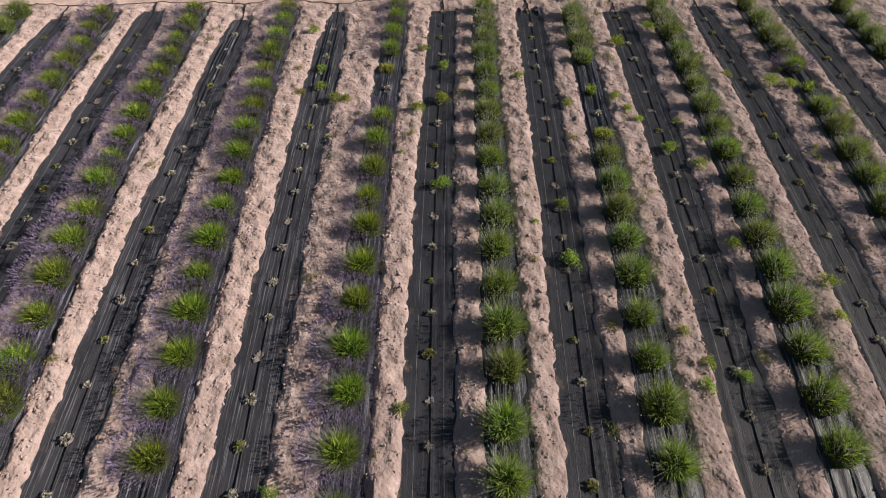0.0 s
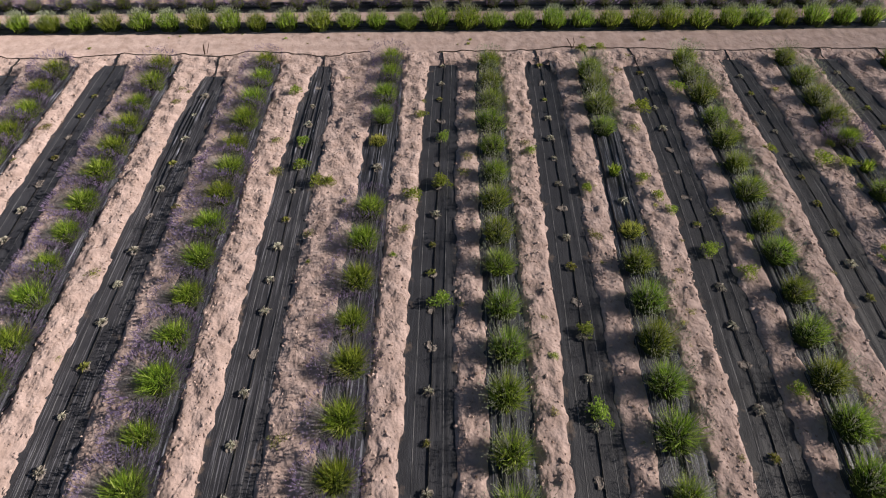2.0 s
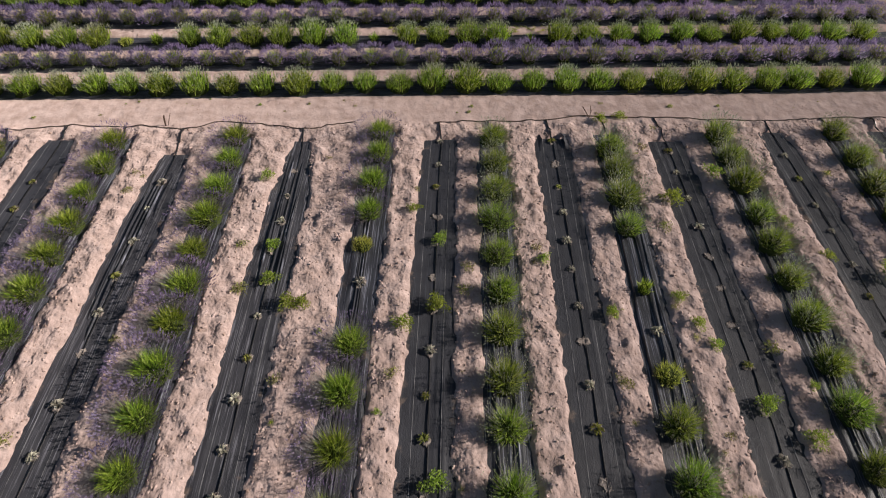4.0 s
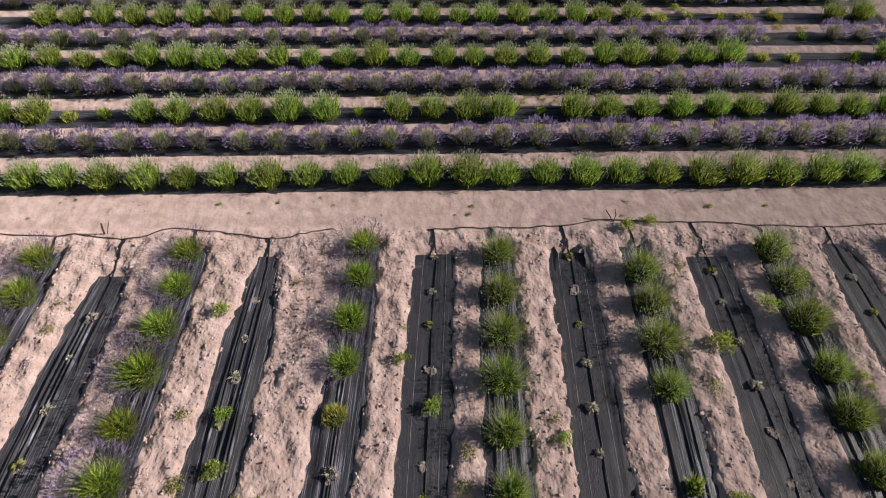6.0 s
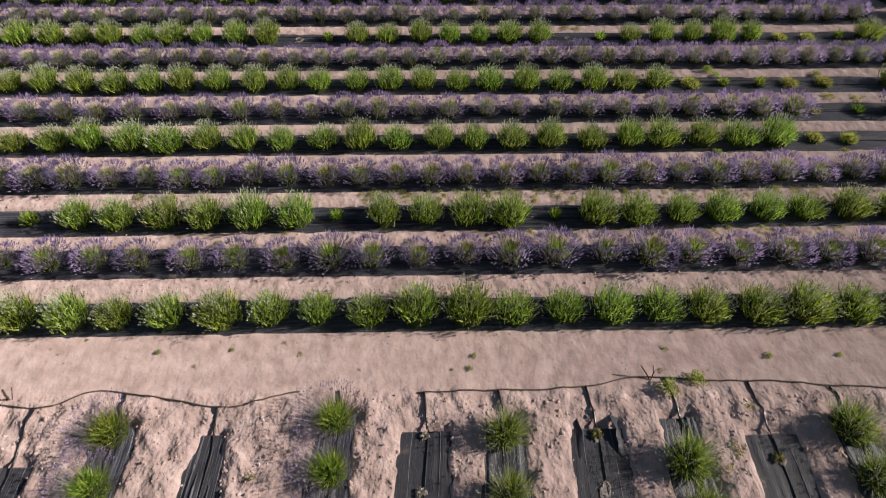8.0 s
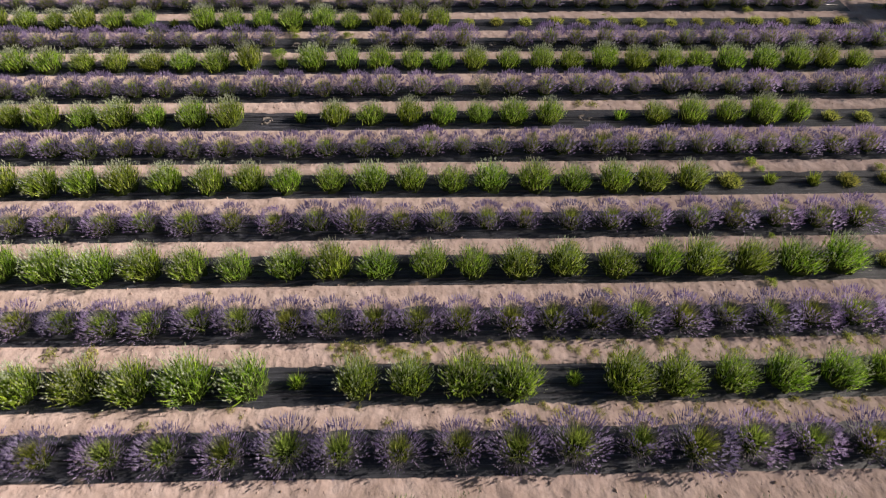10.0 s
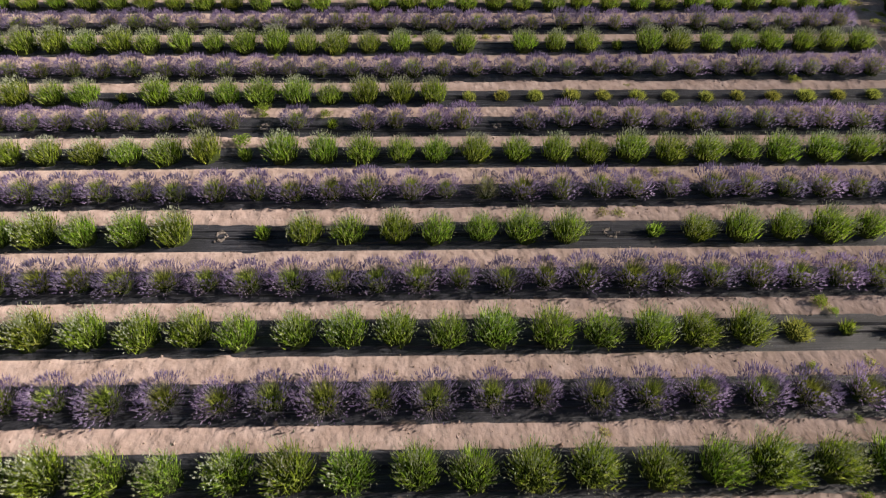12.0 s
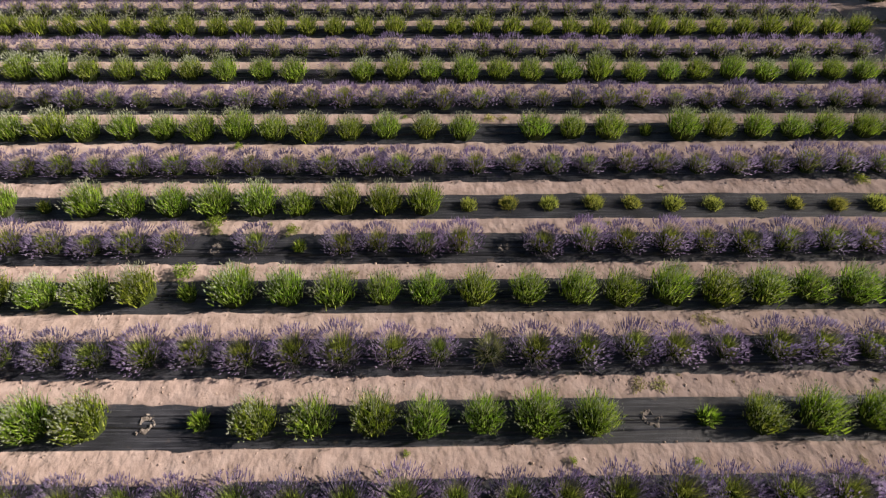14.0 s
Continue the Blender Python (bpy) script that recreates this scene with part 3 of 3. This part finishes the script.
    leaves, stalks = KINDS[kind, r.randrange(VARIANTS)]
    part("foliage", leaves, top)
    if stalks:
        part("blossom", stalks, top, PART_LABEL[kind])


def hole_mesh(seed, radius, filled):
    """A cut in the cloth: a ragged rim of pale, dusty soil with crumbs; filled where nothing grows in it."""
    r = np.random.default_rng(seed)
    verts, faces = [(0, 0, 0.004)], []
    n = 14
    ring = radius * (1 + 0.3 * np.sin(2 * np.arange(n) / n * 2 * math.pi + seed)) * r.uniform(0.7, 1.2, n)
    for q, z in ((0.5, 0.004), (0.75, 0.018), (1.0, 0.002)):
        for j in range(n):
            a = 2 * math.pi * j / n
            w = ring[j] * q * r.uniform(0.85, 1.15)
            verts.append((w * math.cos(a), w * math.sin(a), z * r.uniform(0.4, 1.3)))
    for j in range(n):
        q = (j + 1) % n
        if filled:
            faces.append((0, 1 + j, 1 + q))
        elif (j + seed) % 7 < 2:
            continue
        faces += [(1 + j, 1 + n + j, 1 + n + q, 1 + q), (1 + n + j, 1 + 2 * n + j, 1 + 2 * n + q, 1 + n + q)]
    for _ in range(12):
        a, w, size = r.uniform(0, 2 * math.pi), radius * r.uniform(0.6, 1.2), radius * r.uniform(0.10, 0.24)
        k = len(verts)
        for d in ((1, 0, 0), (0, 1, 0), (-1, 0, 0), (0, -1, 0), (0, 0, 0.8)):
            verts.append((w * math.cos(a) + d[0] * size * r.uniform(0.6, 1.3), w * math.sin(a) + d[1] * size * r.uniform(0.6, 1.3), 0.004 + d[2] * size))
        faces += [(k, k + 1, k + 4), (k + 1, k + 2, k + 4), (k + 2, k + 3, k + 4), (k + 3, k, k + 4)]
    return mesh_of("soil_collar", verts, faces, [COLLAR], smooth=False)


def sprig_mesh(seed, n, radius, leaf, width=0.03, height=0.5, inner=0.45):
    """A flat rosette of broad leaves, each bent at the middle."""
    r = np.random.default_rng(seed)
    verts, faces = [], []
    for _ in range(n):
        a, u = r.uniform(0, 2 * math.pi), r.uniform(0.25, 1.0)
        c, s = math.cos(a), math.sin(a)
        z = radius * height * (1.1 - u) * r.uniform(0.5, 1.3)
        b = np.array([radius * u * inner * c, radius * u * inner * s, z * 0.7 + 0.005])
        t = np.array([radius * u * c, radius * u * s, z * r.uniform(0.5, 1.0) + 0.01])
        m = (b + t) / 2 + np.array([0, 0, 0.18 * radius])
        side = np.array([-s, c, r.uniform(-0.5, 0.5)]) * width * r.uniform(0.6, 1.3)
        k = len(verts)
        verts += [b, m + side, t, m - side]
        faces += [(k, k + 1, k + 2), (k, k + 2, k + 3)]
    return verts, faces


def weed_mesh(seed, leaf, bushy):
    """A loose mound of small leaves, each a bent diamond."""
    r = np.random.default_rng(seed)
    verts, faces = [], []
    tall = 0.95 if bushy else 0.35
    for _ in range(420 if bushy else 150):
        a, u, h = r.uniform(0, 2 * math.pi), 0.8 * r.random() ** 0.75, r.uniform(0.3, 1.0)
        lobe = 1 + 0.28 * math.sin(3 * a + seed) + 0.15 * math.sin(5 * a)
        p = np.array([u * lobe * math.cos(a), u * lobe * math.sin(a), tall * h * math.sqrt(max(0.05, 1 - 0.85 * u * u))])
        d = p * (1, 1, 0.4) / (0.3 + u) + r.normal(0, 0.5, 3)
        d = d / np.linalg.norm(d) * r.uniform(0.13, 0.24)
        side = np.cross(d, r.normal(0, 1, 3))
        side = side / np.linalg.norm(side) * r.uniform(0.035, 0.07)
        k = len(verts)
        verts += [p, p + d * 0.5 + side + (0, 0, 0.03), p + d, p + d * 0.5 - side + (0, 0, 0.03)]
        faces += [(k, k + 1, k + 2), (k, k + 2, k + 3)]
    tv, tf = tufts(r, 14 if bushy else 6, 0.7, tall * 0.8, 0.04)
    k = len(verts)
    verts, faces = verts + tv, faces + [tuple(i + k for i in q) for q in tf]
    return mesh_of("leaves", verts, faces, [leaf])


WEEDS = {"b": [weed_mesh(300 + i, LEAF_WEED, True) for i in range(4)], "d": [weed_mesh(310 + i, LEAF_DULL, False) for i in range(4)],
         "y": [weed_mesh(320 + i, LEAF_YELLOW, False) for i in range(3)]}
WEED_LABEL = {"b": "bright green leafy weed on the soil", "d": "low dull green weed on the soil", "y": "low yellow-green weed on the soil"}
HOLES = [hole_mesh(400 + i, 0.10, i > 4) for i in range(8)]
SPRIGS = []
for i in range(6):
    v, f = sprig_mesh(420 + i, 26, 0.15, None, 0.012, 0.6, 0.12)
    SPRIGS.append(mesh_of("leaves", v, f, [LEAF_DRY if i < 4 else LEAF_DULL]))


def seedling(x, y, seed, bare=False, size=1.0):
    r = random.Random(seed)
    top = new("dry_seedling")
    tagged(top, "empty planting hole with a collar of pale soil" if bare else "pale dried seedling in a soil-rimmed hole of the mat", "seedling", "seedlings of the young beds")
    top.matrix_basis = Matrix.LocRotScale((x, y, 0.012), Euler((0, 0, r.uniform(0, 6.28))), (size * r.uniform(0.75, 1.2),) * 3)
    part("soil_collar", HOLES[r.randrange(5, 8) if bare and size < 1.3 else r.randrange(5)], top)
    if not bare:
        part("leaf_rosette", SPRIGS[r.randrange(6)], top)


def weed(x, y, size, kind, seed):
    r = random.Random(seed)
    ob = new("weed", WEEDS[kind][r.randrange(len(WEEDS[kind]))])
    tagged(ob, WEED_LABEL[kind], "weed", "weeds between the beds")
    z = float(soil_height(np.array([x]), np.array([y]))[0])
    ob.matrix_basis = Matrix.LocRotScale((x, y, max(z, 0.0) - 0.01), Euler((0, 0, r.uniform(0, 6.28))), (size, size * r.uniform(0.7, 1.0), size * r.uniform(0.8, 1.1)))


# Near mature beds: bed, first plant's y, pitch, plants from north to south.
NEAR_ROWS = [(0, "N", 20.6, 1.05, "NNNNNNNNNNNNNNNN"), (1, "M", 20.3, 1.05, "MMMMMMMMMMMMMMMM"), (2, "M", 20.5, 1.01, "KKKKMMMMMMMMMMMMM"), (3, "M", 20.72, 1.025, "KKKKKMMMMMMMMMMMM"),
             (4, "K", 20.88, 1.03, "KKKKTo"), (4, "K", 13.97, 1.064, "KKKKKKMMMMM"), (5, "N", 20.52, 1.044, "NNNNNNNNNNNNNNNNNN"), (6, "N", 20.05, 0.96, "NNNN"), (6, "N", 15.3, 1.02, "SoTNNNNNNNNNN"),
             (7, "N", 20.62, 1.03, "NNNNNNNNNNNNNNNNN"), (8, "N", 20.6, 1.04, "NNNNMSNNNNNNNNNNN"), (9, "N", 20.4, 1.04, "NNNNNNNNNNNNNNNN")]
for bed, main, y0, pitch, marks in NEAR_ROWS:
    for i, mark in enumerate(marks):
        r = random.Random(1000 * bed + i + int(y0))
        y = y0 - i * pitch + r.uniform(-0.07, 0.07)
        x = float(bed_x(OLD[bed], y)) + r.uniform(-0.05, 0.05)
        if mark == "o":
            seedling(x, y, i + bed, False, 1.5)
        elif mark != ".":
            plant(mark, x, y, (r.uniform(0.86, 1.02) if mark in "MK" else r.uniform(0.9, 1.08)), 50 * bed + i)

# Young beds: first hole's y, pitch.
YOUNG_ROWS = [(19.0, 1.0), (19.13, 0.97), (19.06, 1.019), (19.42, 0.926), (20.57, 0.947), (20.58, 0.933), (20.1, 0.951), (19.83, 0.956), (20.0, 0.98)]
for bed, (y0, pitch) in enumerate(YOUNG_ROWS):
    for i in range(int((y0 - 1.5) / pitch)):
        r = random.Random(7000 + 100 * bed + i)
        y = y0 - i * pitch + r.uniform(-0.06, 0.06)
        seedling(float(bed_x(YOUNG[bed], y)) - 0.02 + r.uniform(-0.03, 0.03), y, 900 + 40 * bed + i, r.random() < 0.15)

# Far rows: kind, x of the first plant of the string, pitch, plants from west to east; the row goes on westwards.
FAR_ROWS = [
    ("G", -7.64, 1.008, "GGGGGGGGGGGGGGGGGGGGGGGG"), ("P", -8.68, 1.019, "PPPPPPPPPPPPPPPPPPPPPPPPP"), ("G", -9.60, 1.019, "TSGGGGGGSGGGGSGGGGGGGGGGG"),
    ("P", -6.40, 0.897, "PPPPPPPPPPPPPPPPPPPPPPPPPP"), ("G", -7.26, 1.026, "GGGGGGGGGGGGGGGGGGTT.SG"), ("P", -7.58, 0.988, "PPPPPPPPPPPPPPPPPPPP.SPPPP"),
    ("G", -13.70, 1.018, ".GGGGGGGGGGGGGGGGGGGGGTSSTT.GG"), ("P", -7.10, 0.904, "PPPPPPPPPPPPPPPPPPPPPPPPPP"), ("G", -7.64, 1.007, "GGGGoSGGGGGGGoSGGGGGTTSGG"),
    ("P", -5.83, 0.938, "PPPPPPPPPWPPPPPPPPPPPPPPP"), ("G", -6.67, 1.019, "GGGSGGGGGGGGGGGGGGGGGG"), ("P", -7.03, 0.928, "PPPPoPSPPPPoPPPPPPPPPPPPPP"),
    ("G", -8.73, 1.011, "GSGGGGGGGGGTTTTTTTTTTTTTT"), ("P", -8.79, 0.959, "PPPPPPPPPPPPPPPPPPPPPPPPPP"), ("G", -9.85, 1.019, "GGGGGGGGGGGGG.GGGSGGGGGGGG"),
    ("P", -10.6, 0.965, "PPPPPPPPPPPPPPPPPPPPPPPPPPPP"), ("G", -10.94, 1.041, "GGGGGGGGGWGGGGGGGGGGGGGGGGG"), ("P", -11.2, 0.96, "PPPPPPPPPPPPPPPPPPPPPPPPPPPPP"),
    ("G", -11.61, 0.995, "GGGGGGGGGGGGGWGGGGGGGGGGGGGGG"), ("P", -11.9, 0.97, "P" * 29), ("G", -12.2, 1.0, "G" * 29), ("P", -12.4, 0.97, "P" * 30), ("G", -12.6, 1.0, "G" * 29)]
far_stuff = {"G": [], "P": []}
for row, (main, x0, pitch, marks) in enumerate(FAR_ROWS):
    extra = int((x0 - WEST - 0.6) / pitch)
    for i, mark in enumerate(main * extra + marks):
        r = random.Random(20000 + 100 * row + i)
        x = x0 + (i - extra) * pitch + r.uniform(-0.06, 0.06)
        y = float(far_y(FAR[row], x)) + r.uniform(-0.05, 0.05)
        if x > EAST - 0.2 or mark == ".":
            continue
        size = r.uniform(0.98, 1.2) if mark == "G" else r.uniform(0.84, 1.02)
        if row >= 17:
            far_stuff[main].append((x, y, size, r.uniform(0, 6.28)))
        elif mark == "o":
            seedling(x, y, 5000 + row * 40 + i, True, 1.6)
        else:
            plant(mark, x, y, size, 30000 + 100 * row + i)


def joined(name, label, kind, spots):
    """The last rows, too far to tell apart: one mesh of copies."""
    verts, faces, index = [], [], []
    for n, (x, y, size, turn) in enumerate(spots):
        c, s = math.cos(turn) * size, math.sin(turn) * size
        for slot, me in enumerate(KINDS[kind, n % VARIANTS]):
            k = len(verts)
            for v in me.vertices:
                p = v.co
                verts.append((x + p.x * c - p.y * s, y + p.x * s + p.y * c, p.z * size))
            for q in me.polygons:
                faces.append(tuple(k + i for i in q.vertices))
                index.append(2 * slot + q.material_index)
    mats = [m for me in KINDS[kind, 0] for m in me.materials]
    tagged(new(name, mesh_of(name, verts, faces, mats, index)), label, "lavender row", kind="stuff")


joined("distant_green_lavender", "distant rows of green lavender", "LG", far_stuff["G"])
joined("distant_purple_lavender", "distant rows of blooming purple lavender", "LP", far_stuff["P"])


# ---- weeds: x, y, radius in centimetres, sort ----
NEAR_WEEDS = "-3.8 19.1 22 b; -3.3 16.8 20 b; -3.2 15.8 25 b; -2.7 15.1 24 b; -2.4 15.1 20 b; -3.8 15.5 20 d; -4.0 16.8 20 d; -0.1 17.9 20 b; 0.5 16.9 25 b; 0.4 15.0 28 b; -0.3 14.5 26 b; 1.1 16.0 20 d; 2.8 16.2 18 b; 2.7 16.6 18 d; 4.0 14.7 18 b; 5.5 15.1 20 b; 5.7 14.4 20 b; 6.2 18.1 32 b; 7.5 19.0 28 b; 6.0 20.2 18 d; 6.5 21.0 14 d; 5.7 21.6 22 b; 5.1 21.4 22 b; 5.8 17.2 20 d; -7.2 18.7 18 d; 1.0 15.4 20 d; 5.3 22.3 10 d; 7.3 22.1 10 b"
BED_WEEDS = "6.4 12.6 28 b; 4.0 14.8 20 d; 3.9 13.1 22 d; 5.9 13.9 18 b; 7.0 13.8 25 d; 9.2 16.2 20 b; 10.3 15.6 30 b; 10.9 15.5 28 b; 3.2 10.5 20 b; -0.5 13.4 20 d; -7.2 12.2 20 d; -6.0 14.3 15 d; -3.8 15.6 20 d; -2.7 13.3 20 d; -10.4 17.5 20 d"
SOUTH_WEEDS = "3.1 8.7 30 b; -2.6 8.3 22 d; -0.6 5.2 17 b; 5.1 5.5 20 b; 5.3 6.0 18 b; 5.0 6.7 17 b; 3.6 6.9 20 d; 3.2 4.7 22 d; 8.5 7.9 25 b; 8.3 7.0 20 b; 6.4 6.1 20 d; 5.9 5.7 17 b; -7.3 6.4 20 d; -2.7 3.7 20 b; 6.8 9.0 20 b; 7.0 11.9 25 b; 0.3 11.3 28 b"
FAR_WEEDS = "-3.5 39.5 25 b; -1.7 39.3 20 b; -3.8 38.0 30 b; -2.5 38.1 20 d; -0.2 38.0 18 d; 7.1 36.7 22 d; 5.4 35.2 22 d; 5.8 35.2 22 d; 3.2 43.7 25 y; 3.6 43.7 20 y; 0.2 42.3 17 y; 5.7 39.5 13 d; 12.5 41.0 22 b; 7.3 40.8 13 d; 4.3 29.6 15 y; 4.8 28.2 15 y; 9.5 32.4 20 y; -0.7 26.8 25 d; -0.4 26.8 25 d; -6.4 26.8 20 d; -5.6 26.8 22 y; 9.4 32.4 20 b; 7.1 38.1 12 b; 11.4 29.0 22 y; 14.2 28.9 34 y; 11.9 30.3 24 y; 12.6 31.0 26 y; 13.4 30.9 24 y; 14.5 33.7 30 b"
for n, row in enumerate("; ".join((NEAR_WEEDS, BED_WEEDS, SOUTH_WEEDS, FAR_WEEDS)).split("; ")):
    x, y, size, sort = row.split()
    weed(float(x), float(y), float(size) / 100, sort, 60000 + n)


def scatter_weeds(count, x0, x1, y0, y1, seed, sorts, small, large):
    """Chance weeds, on bare soil only."""
    r = random.Random(seed)
    made = 0
    while made < count:
        x, y = r.uniform(x0, x1), r.uniform(y0, y1)
        if float(outside(np.array([x]), np.array([y]))[0]) > 0.06:
            weed(x, y, r.uniform(small, large), r.choice(sorts), seed * 977 + made)
            made += 1


scatter_weeds(26, -4.2, 5.8, 4, 20, 1, "ddby", 0.05, 0.13)
scatter_weeds(34, 4.6, 12.5, 5, 20.5, 2, "ddbby", 0.07, 0.17)
scatter_weeds(14, -12, -5, 5, 20.5, 3, "dd", 0.06, 0.14)
scatter_weeds(14, -8, 10.5, 25.2, 25.6, 5, "ddy", 0.07, 0.15)
scatter_weeds(30, -12, 14, 27.8, 50, 6, "ddyb", 0.06, 0.14)
scatter_weeds(10, 8, 14, 28.0, 34, 7, "yyb", 0.12, 0.24)
scatter_weeds(24, -12, 14, 21.7, 22.75, 8, "ddb", 0.03, 0.08)


def weed_patch(count, x0, x1, y0, y1, seed):
    """A strip overgrown with small weeds that run into one another."""
    r = random.Random(seed)
    verts, faces, index = [], [], []
    slots = [LEAF_DULL, LEAF_YELLOW]
    for n in range(count):
        x, y, turn, size = x0 + (x1 - x0) * r.random() ** 0.8, r.uniform(y0, y1), r.uniform(0, 6.28), r.uniform(0.05, 0.12)
        sort = r.choice("ddyyy")
        z = max(0.0, float(soil_height(np.array([x]), np.array([y]))[0])) - 0.01
        c, q, k = math.cos(turn) * size, math.sin(turn) * size, len(verts)
        me = WEEDS[sort][n % len(WEEDS[sort])]
        verts += [(x + v.co.x * c - v.co.y * q, y + v.co.x * q + v.co.y * c, z + v.co.z * size) for v in me.vertices]
        faces += [tuple(k + i for i in f.vertices) for f in me.polygons]
        index += ["dy".index(sort)] * len(me.polygons)
    tagged(new("weed_patch", mesh_of("weed_patch", verts, faces, slots, index)), "strip of soil overgrown with small yellow-green weeds", "weeds", kind="stuff")


weed_patch(210, 10.8, -1.0, 26.5, 27.02, 4)
weed_patch(60, 10.8, 2.0, 25.2, 25.62, 5)


def twig_mesh(pieces):
    verts, faces = [], []
    for pts, rad in pieces:
        me = tube_mesh("twig", pts, rad, TWIG, 5)
        k = len(verts)
        verts += [tuple(v.co) for v in me.vertices]
        faces += [tuple(k + i for i in q.vertices) for q in me.polygons]
        bpy.data.meshes.remove(me)
    return mesh_of("twig", verts, faces, [TWIG], smooth=True)


TWIGS = ((-7.05, 21.42, "short dark stake beside a thin dry twig, stuck in the soil", [([(0, 0, -0.05), (0.02, 0.01, 0.18), (0.05, 0.02, 0.34)], 0.022), ([(0.05, 0, -0.03), (0.15, 0.02, 0.2), (0.24, 0.03, 0.40)], 0.009)]),
         (4.86, 21.60, "dead forked twig stuck in the soil by the pipe", [([(0, 0, -0.05), (-0.11, 0.09, 0.13), (-0.22, 0.17, 0.27)], 0.012), ([(-0.02, 0, -0.02), (0.02, 0.08, 0.16), (-0.01, 0.14, 0.31)], 0.010), ([(0.0, 0.05, 0.1), (0.05, 0.1, 0.22)], 0.007)]))
for x, y, label, pieces in TWIGS:
    ob = tagged(new("dead_twig", twig_mesh(pieces)), label, "twig")
    ob.location = (x, y, 0.02)

# ---- the dark shrubs past the east end of the last rows ----
def shrub(x, y, size, seed):
    top = tagged(new("dark_shrub"), "dark dense shrub past the end of the rows", "shrub", "shrubs at the field's end")
    top.matrix_basis = Matrix.LocRotScale((x, y, -0.02), Euler((0, 0, seed)), (size, size, size))
    rr = np.random.default_rng(seed)
    v, f = tufts(rr, 900, 0.85, 1.25, 0.06, 0.5, 0.6, 0.1)
    part("crown", mesh_of("crown", v, f, [LEAF_DARK]), top)
    part("trunk", tube_mesh("trunk", [(0, 0, 0), (0.03, 0.02, 0.4), (0.0, 0.05, 0.9)], 0.05, TWIG), top)


for x, y, size, seed in ((17.5, 35.9, 0.8, 8), (17.9, 37.3, 1.0, 9), (17.8, 39.2, 0.9, 10), (18.2, 41.0, 1.0, 11), (18.3, 48.3, 1.05, 1), (18.9, 49.9, 1.2, 2), (18.2, 51.6, 1.1, 3), (19.4, 46.6, 0.9, 4), (18.3, 45.5, 0.95, 5), (19.0, 44.2, 1.0, 6), (17.7, 47.6, 0.6, 7)):
    shrub(x, y, size, seed)
scatter_weeds(9, 16.7, 18.6, 42.5, 50, 9, "ybd", 0.12, 0.3)
scatter_weeds(26, 16.7, 18.8, 37.5, 46.5, 10, "yyd", 0.10, 0.3)

# ---- loose clods: clumps of crumbled soil on the bare strips ----
r = np.random.default_rng(91)
verts, faces = [], []
cx, cy = r.uniform(-14, 14, 22000), np.concatenate([r.uniform(3, 21.2, 17500), r.uniform(21.2, 46, 4500)])
ok = outside(cx, cy) > 0.015
cx, cy = cx[ok], cy[ok]
cz = soil_height(cx, cy)
OCTA = np.array([(1, 0, 0), (0, 1, 0), (-1, 0, 0), (0, -1, 0), (0, 0, 1), (0, 0, -1)], float)
for x, y, z in zip(cx, cy, cz):
    size = r.uniform(0.014, 0.03) * (1.0 if r.random() < 0.88 else 1.6)
    if 21.4 < y < 22.9:
        size *= 0.5
    q = OCTA * size * r.uniform(0.6, 1.3, (6, 3)) * (1, 1, 0.75)
    a = r.uniform(0, 6.28)
    rot = np.array([[math.cos(a), -math.sin(a), 0], [math.sin(a), math.cos(a), 0], [0, 0, 1]])
    k = len(verts)
    verts += (q @ rot.T + (x, y, z + size * 0.12)).tolist()
    for j in range(4):
        faces += [(k + j, k + (j + 1) % 4, k + 4), (k + (j + 1) % 4, k + j, k + 5)]
tagged(new("soil_clods", mesh_of("soil_clods", verts, faces, [CLOD])), "crumbled pale soil clods between the beds", "clods", kind="stuff")

# Larger lumps, half sunk, thickest along the edges of the beds.
GOLD = (1 + 5 ** 0.5) / 2
ICO = np.array([(-1, GOLD, 0), (1, GOLD, 0), (-1, -GOLD, 0), (1, -GOLD, 0), (0, -1, GOLD), (0, 1, GOLD), (0, -1, -GOLD), (0, 1, -GOLD), (GOLD, 0, -1), (GOLD, 0, 1), (-GOLD, 0, -1), (-GOLD, 0, 1)]) / 1.9
ICO_FACES = [tuple(int(c, 12) for c in tri) for tri in "0b5 051 017 07a 0ab 159 5b4 ba2 a76 718 394 342 326 368 389 495 24b 62a 867 981".split()]
cx, cy = r.uniform(-13, 13, 16000), np.concatenate([r.uniform(4, 21.3, 13000), r.uniform(24, 40, 3000)])
d = outside(cx, cy)
ok = (d > 0.0) & (d < 3.0) & (r.random(len(d)) < np.where(d < 0.16, 0.6, 0.30)) & (lattice(cx, cy, 0.9, 3) > 0.35)
cx, cy = cx[ok], cy[ok]
cz = soil_height(cx, cy)
verts, faces = [], []
for x, y, z in zip(cx, cy, cz):
    size = r.uniform(0.02, 0.048) if y < 22 else r.uniform(0.015, 0.03)
    a = r.uniform(0, 6.28)
    rot = np.array([[math.cos(a), -math.sin(a), 0], [math.sin(a), math.cos(a), 0], [0, 0, 1]])
    q = ICO * size * r.uniform(0.6, 1.35, (12, 1)) * (1.4, 0.85, 0.5)
    k = len(verts)
    verts += (q @ rot.T + (x, y, z + size * 0.02)).tolist()
    faces += [(k + i, k + j, k + l) for i, j, l in ICO_FACES]
tagged(new("soil_lumps", mesh_of("soil_lumps", verts, faces, [SOIL], smooth=True)), "half-sunk lumps of dry pale soil between the beds", "clods", kind="stuff")
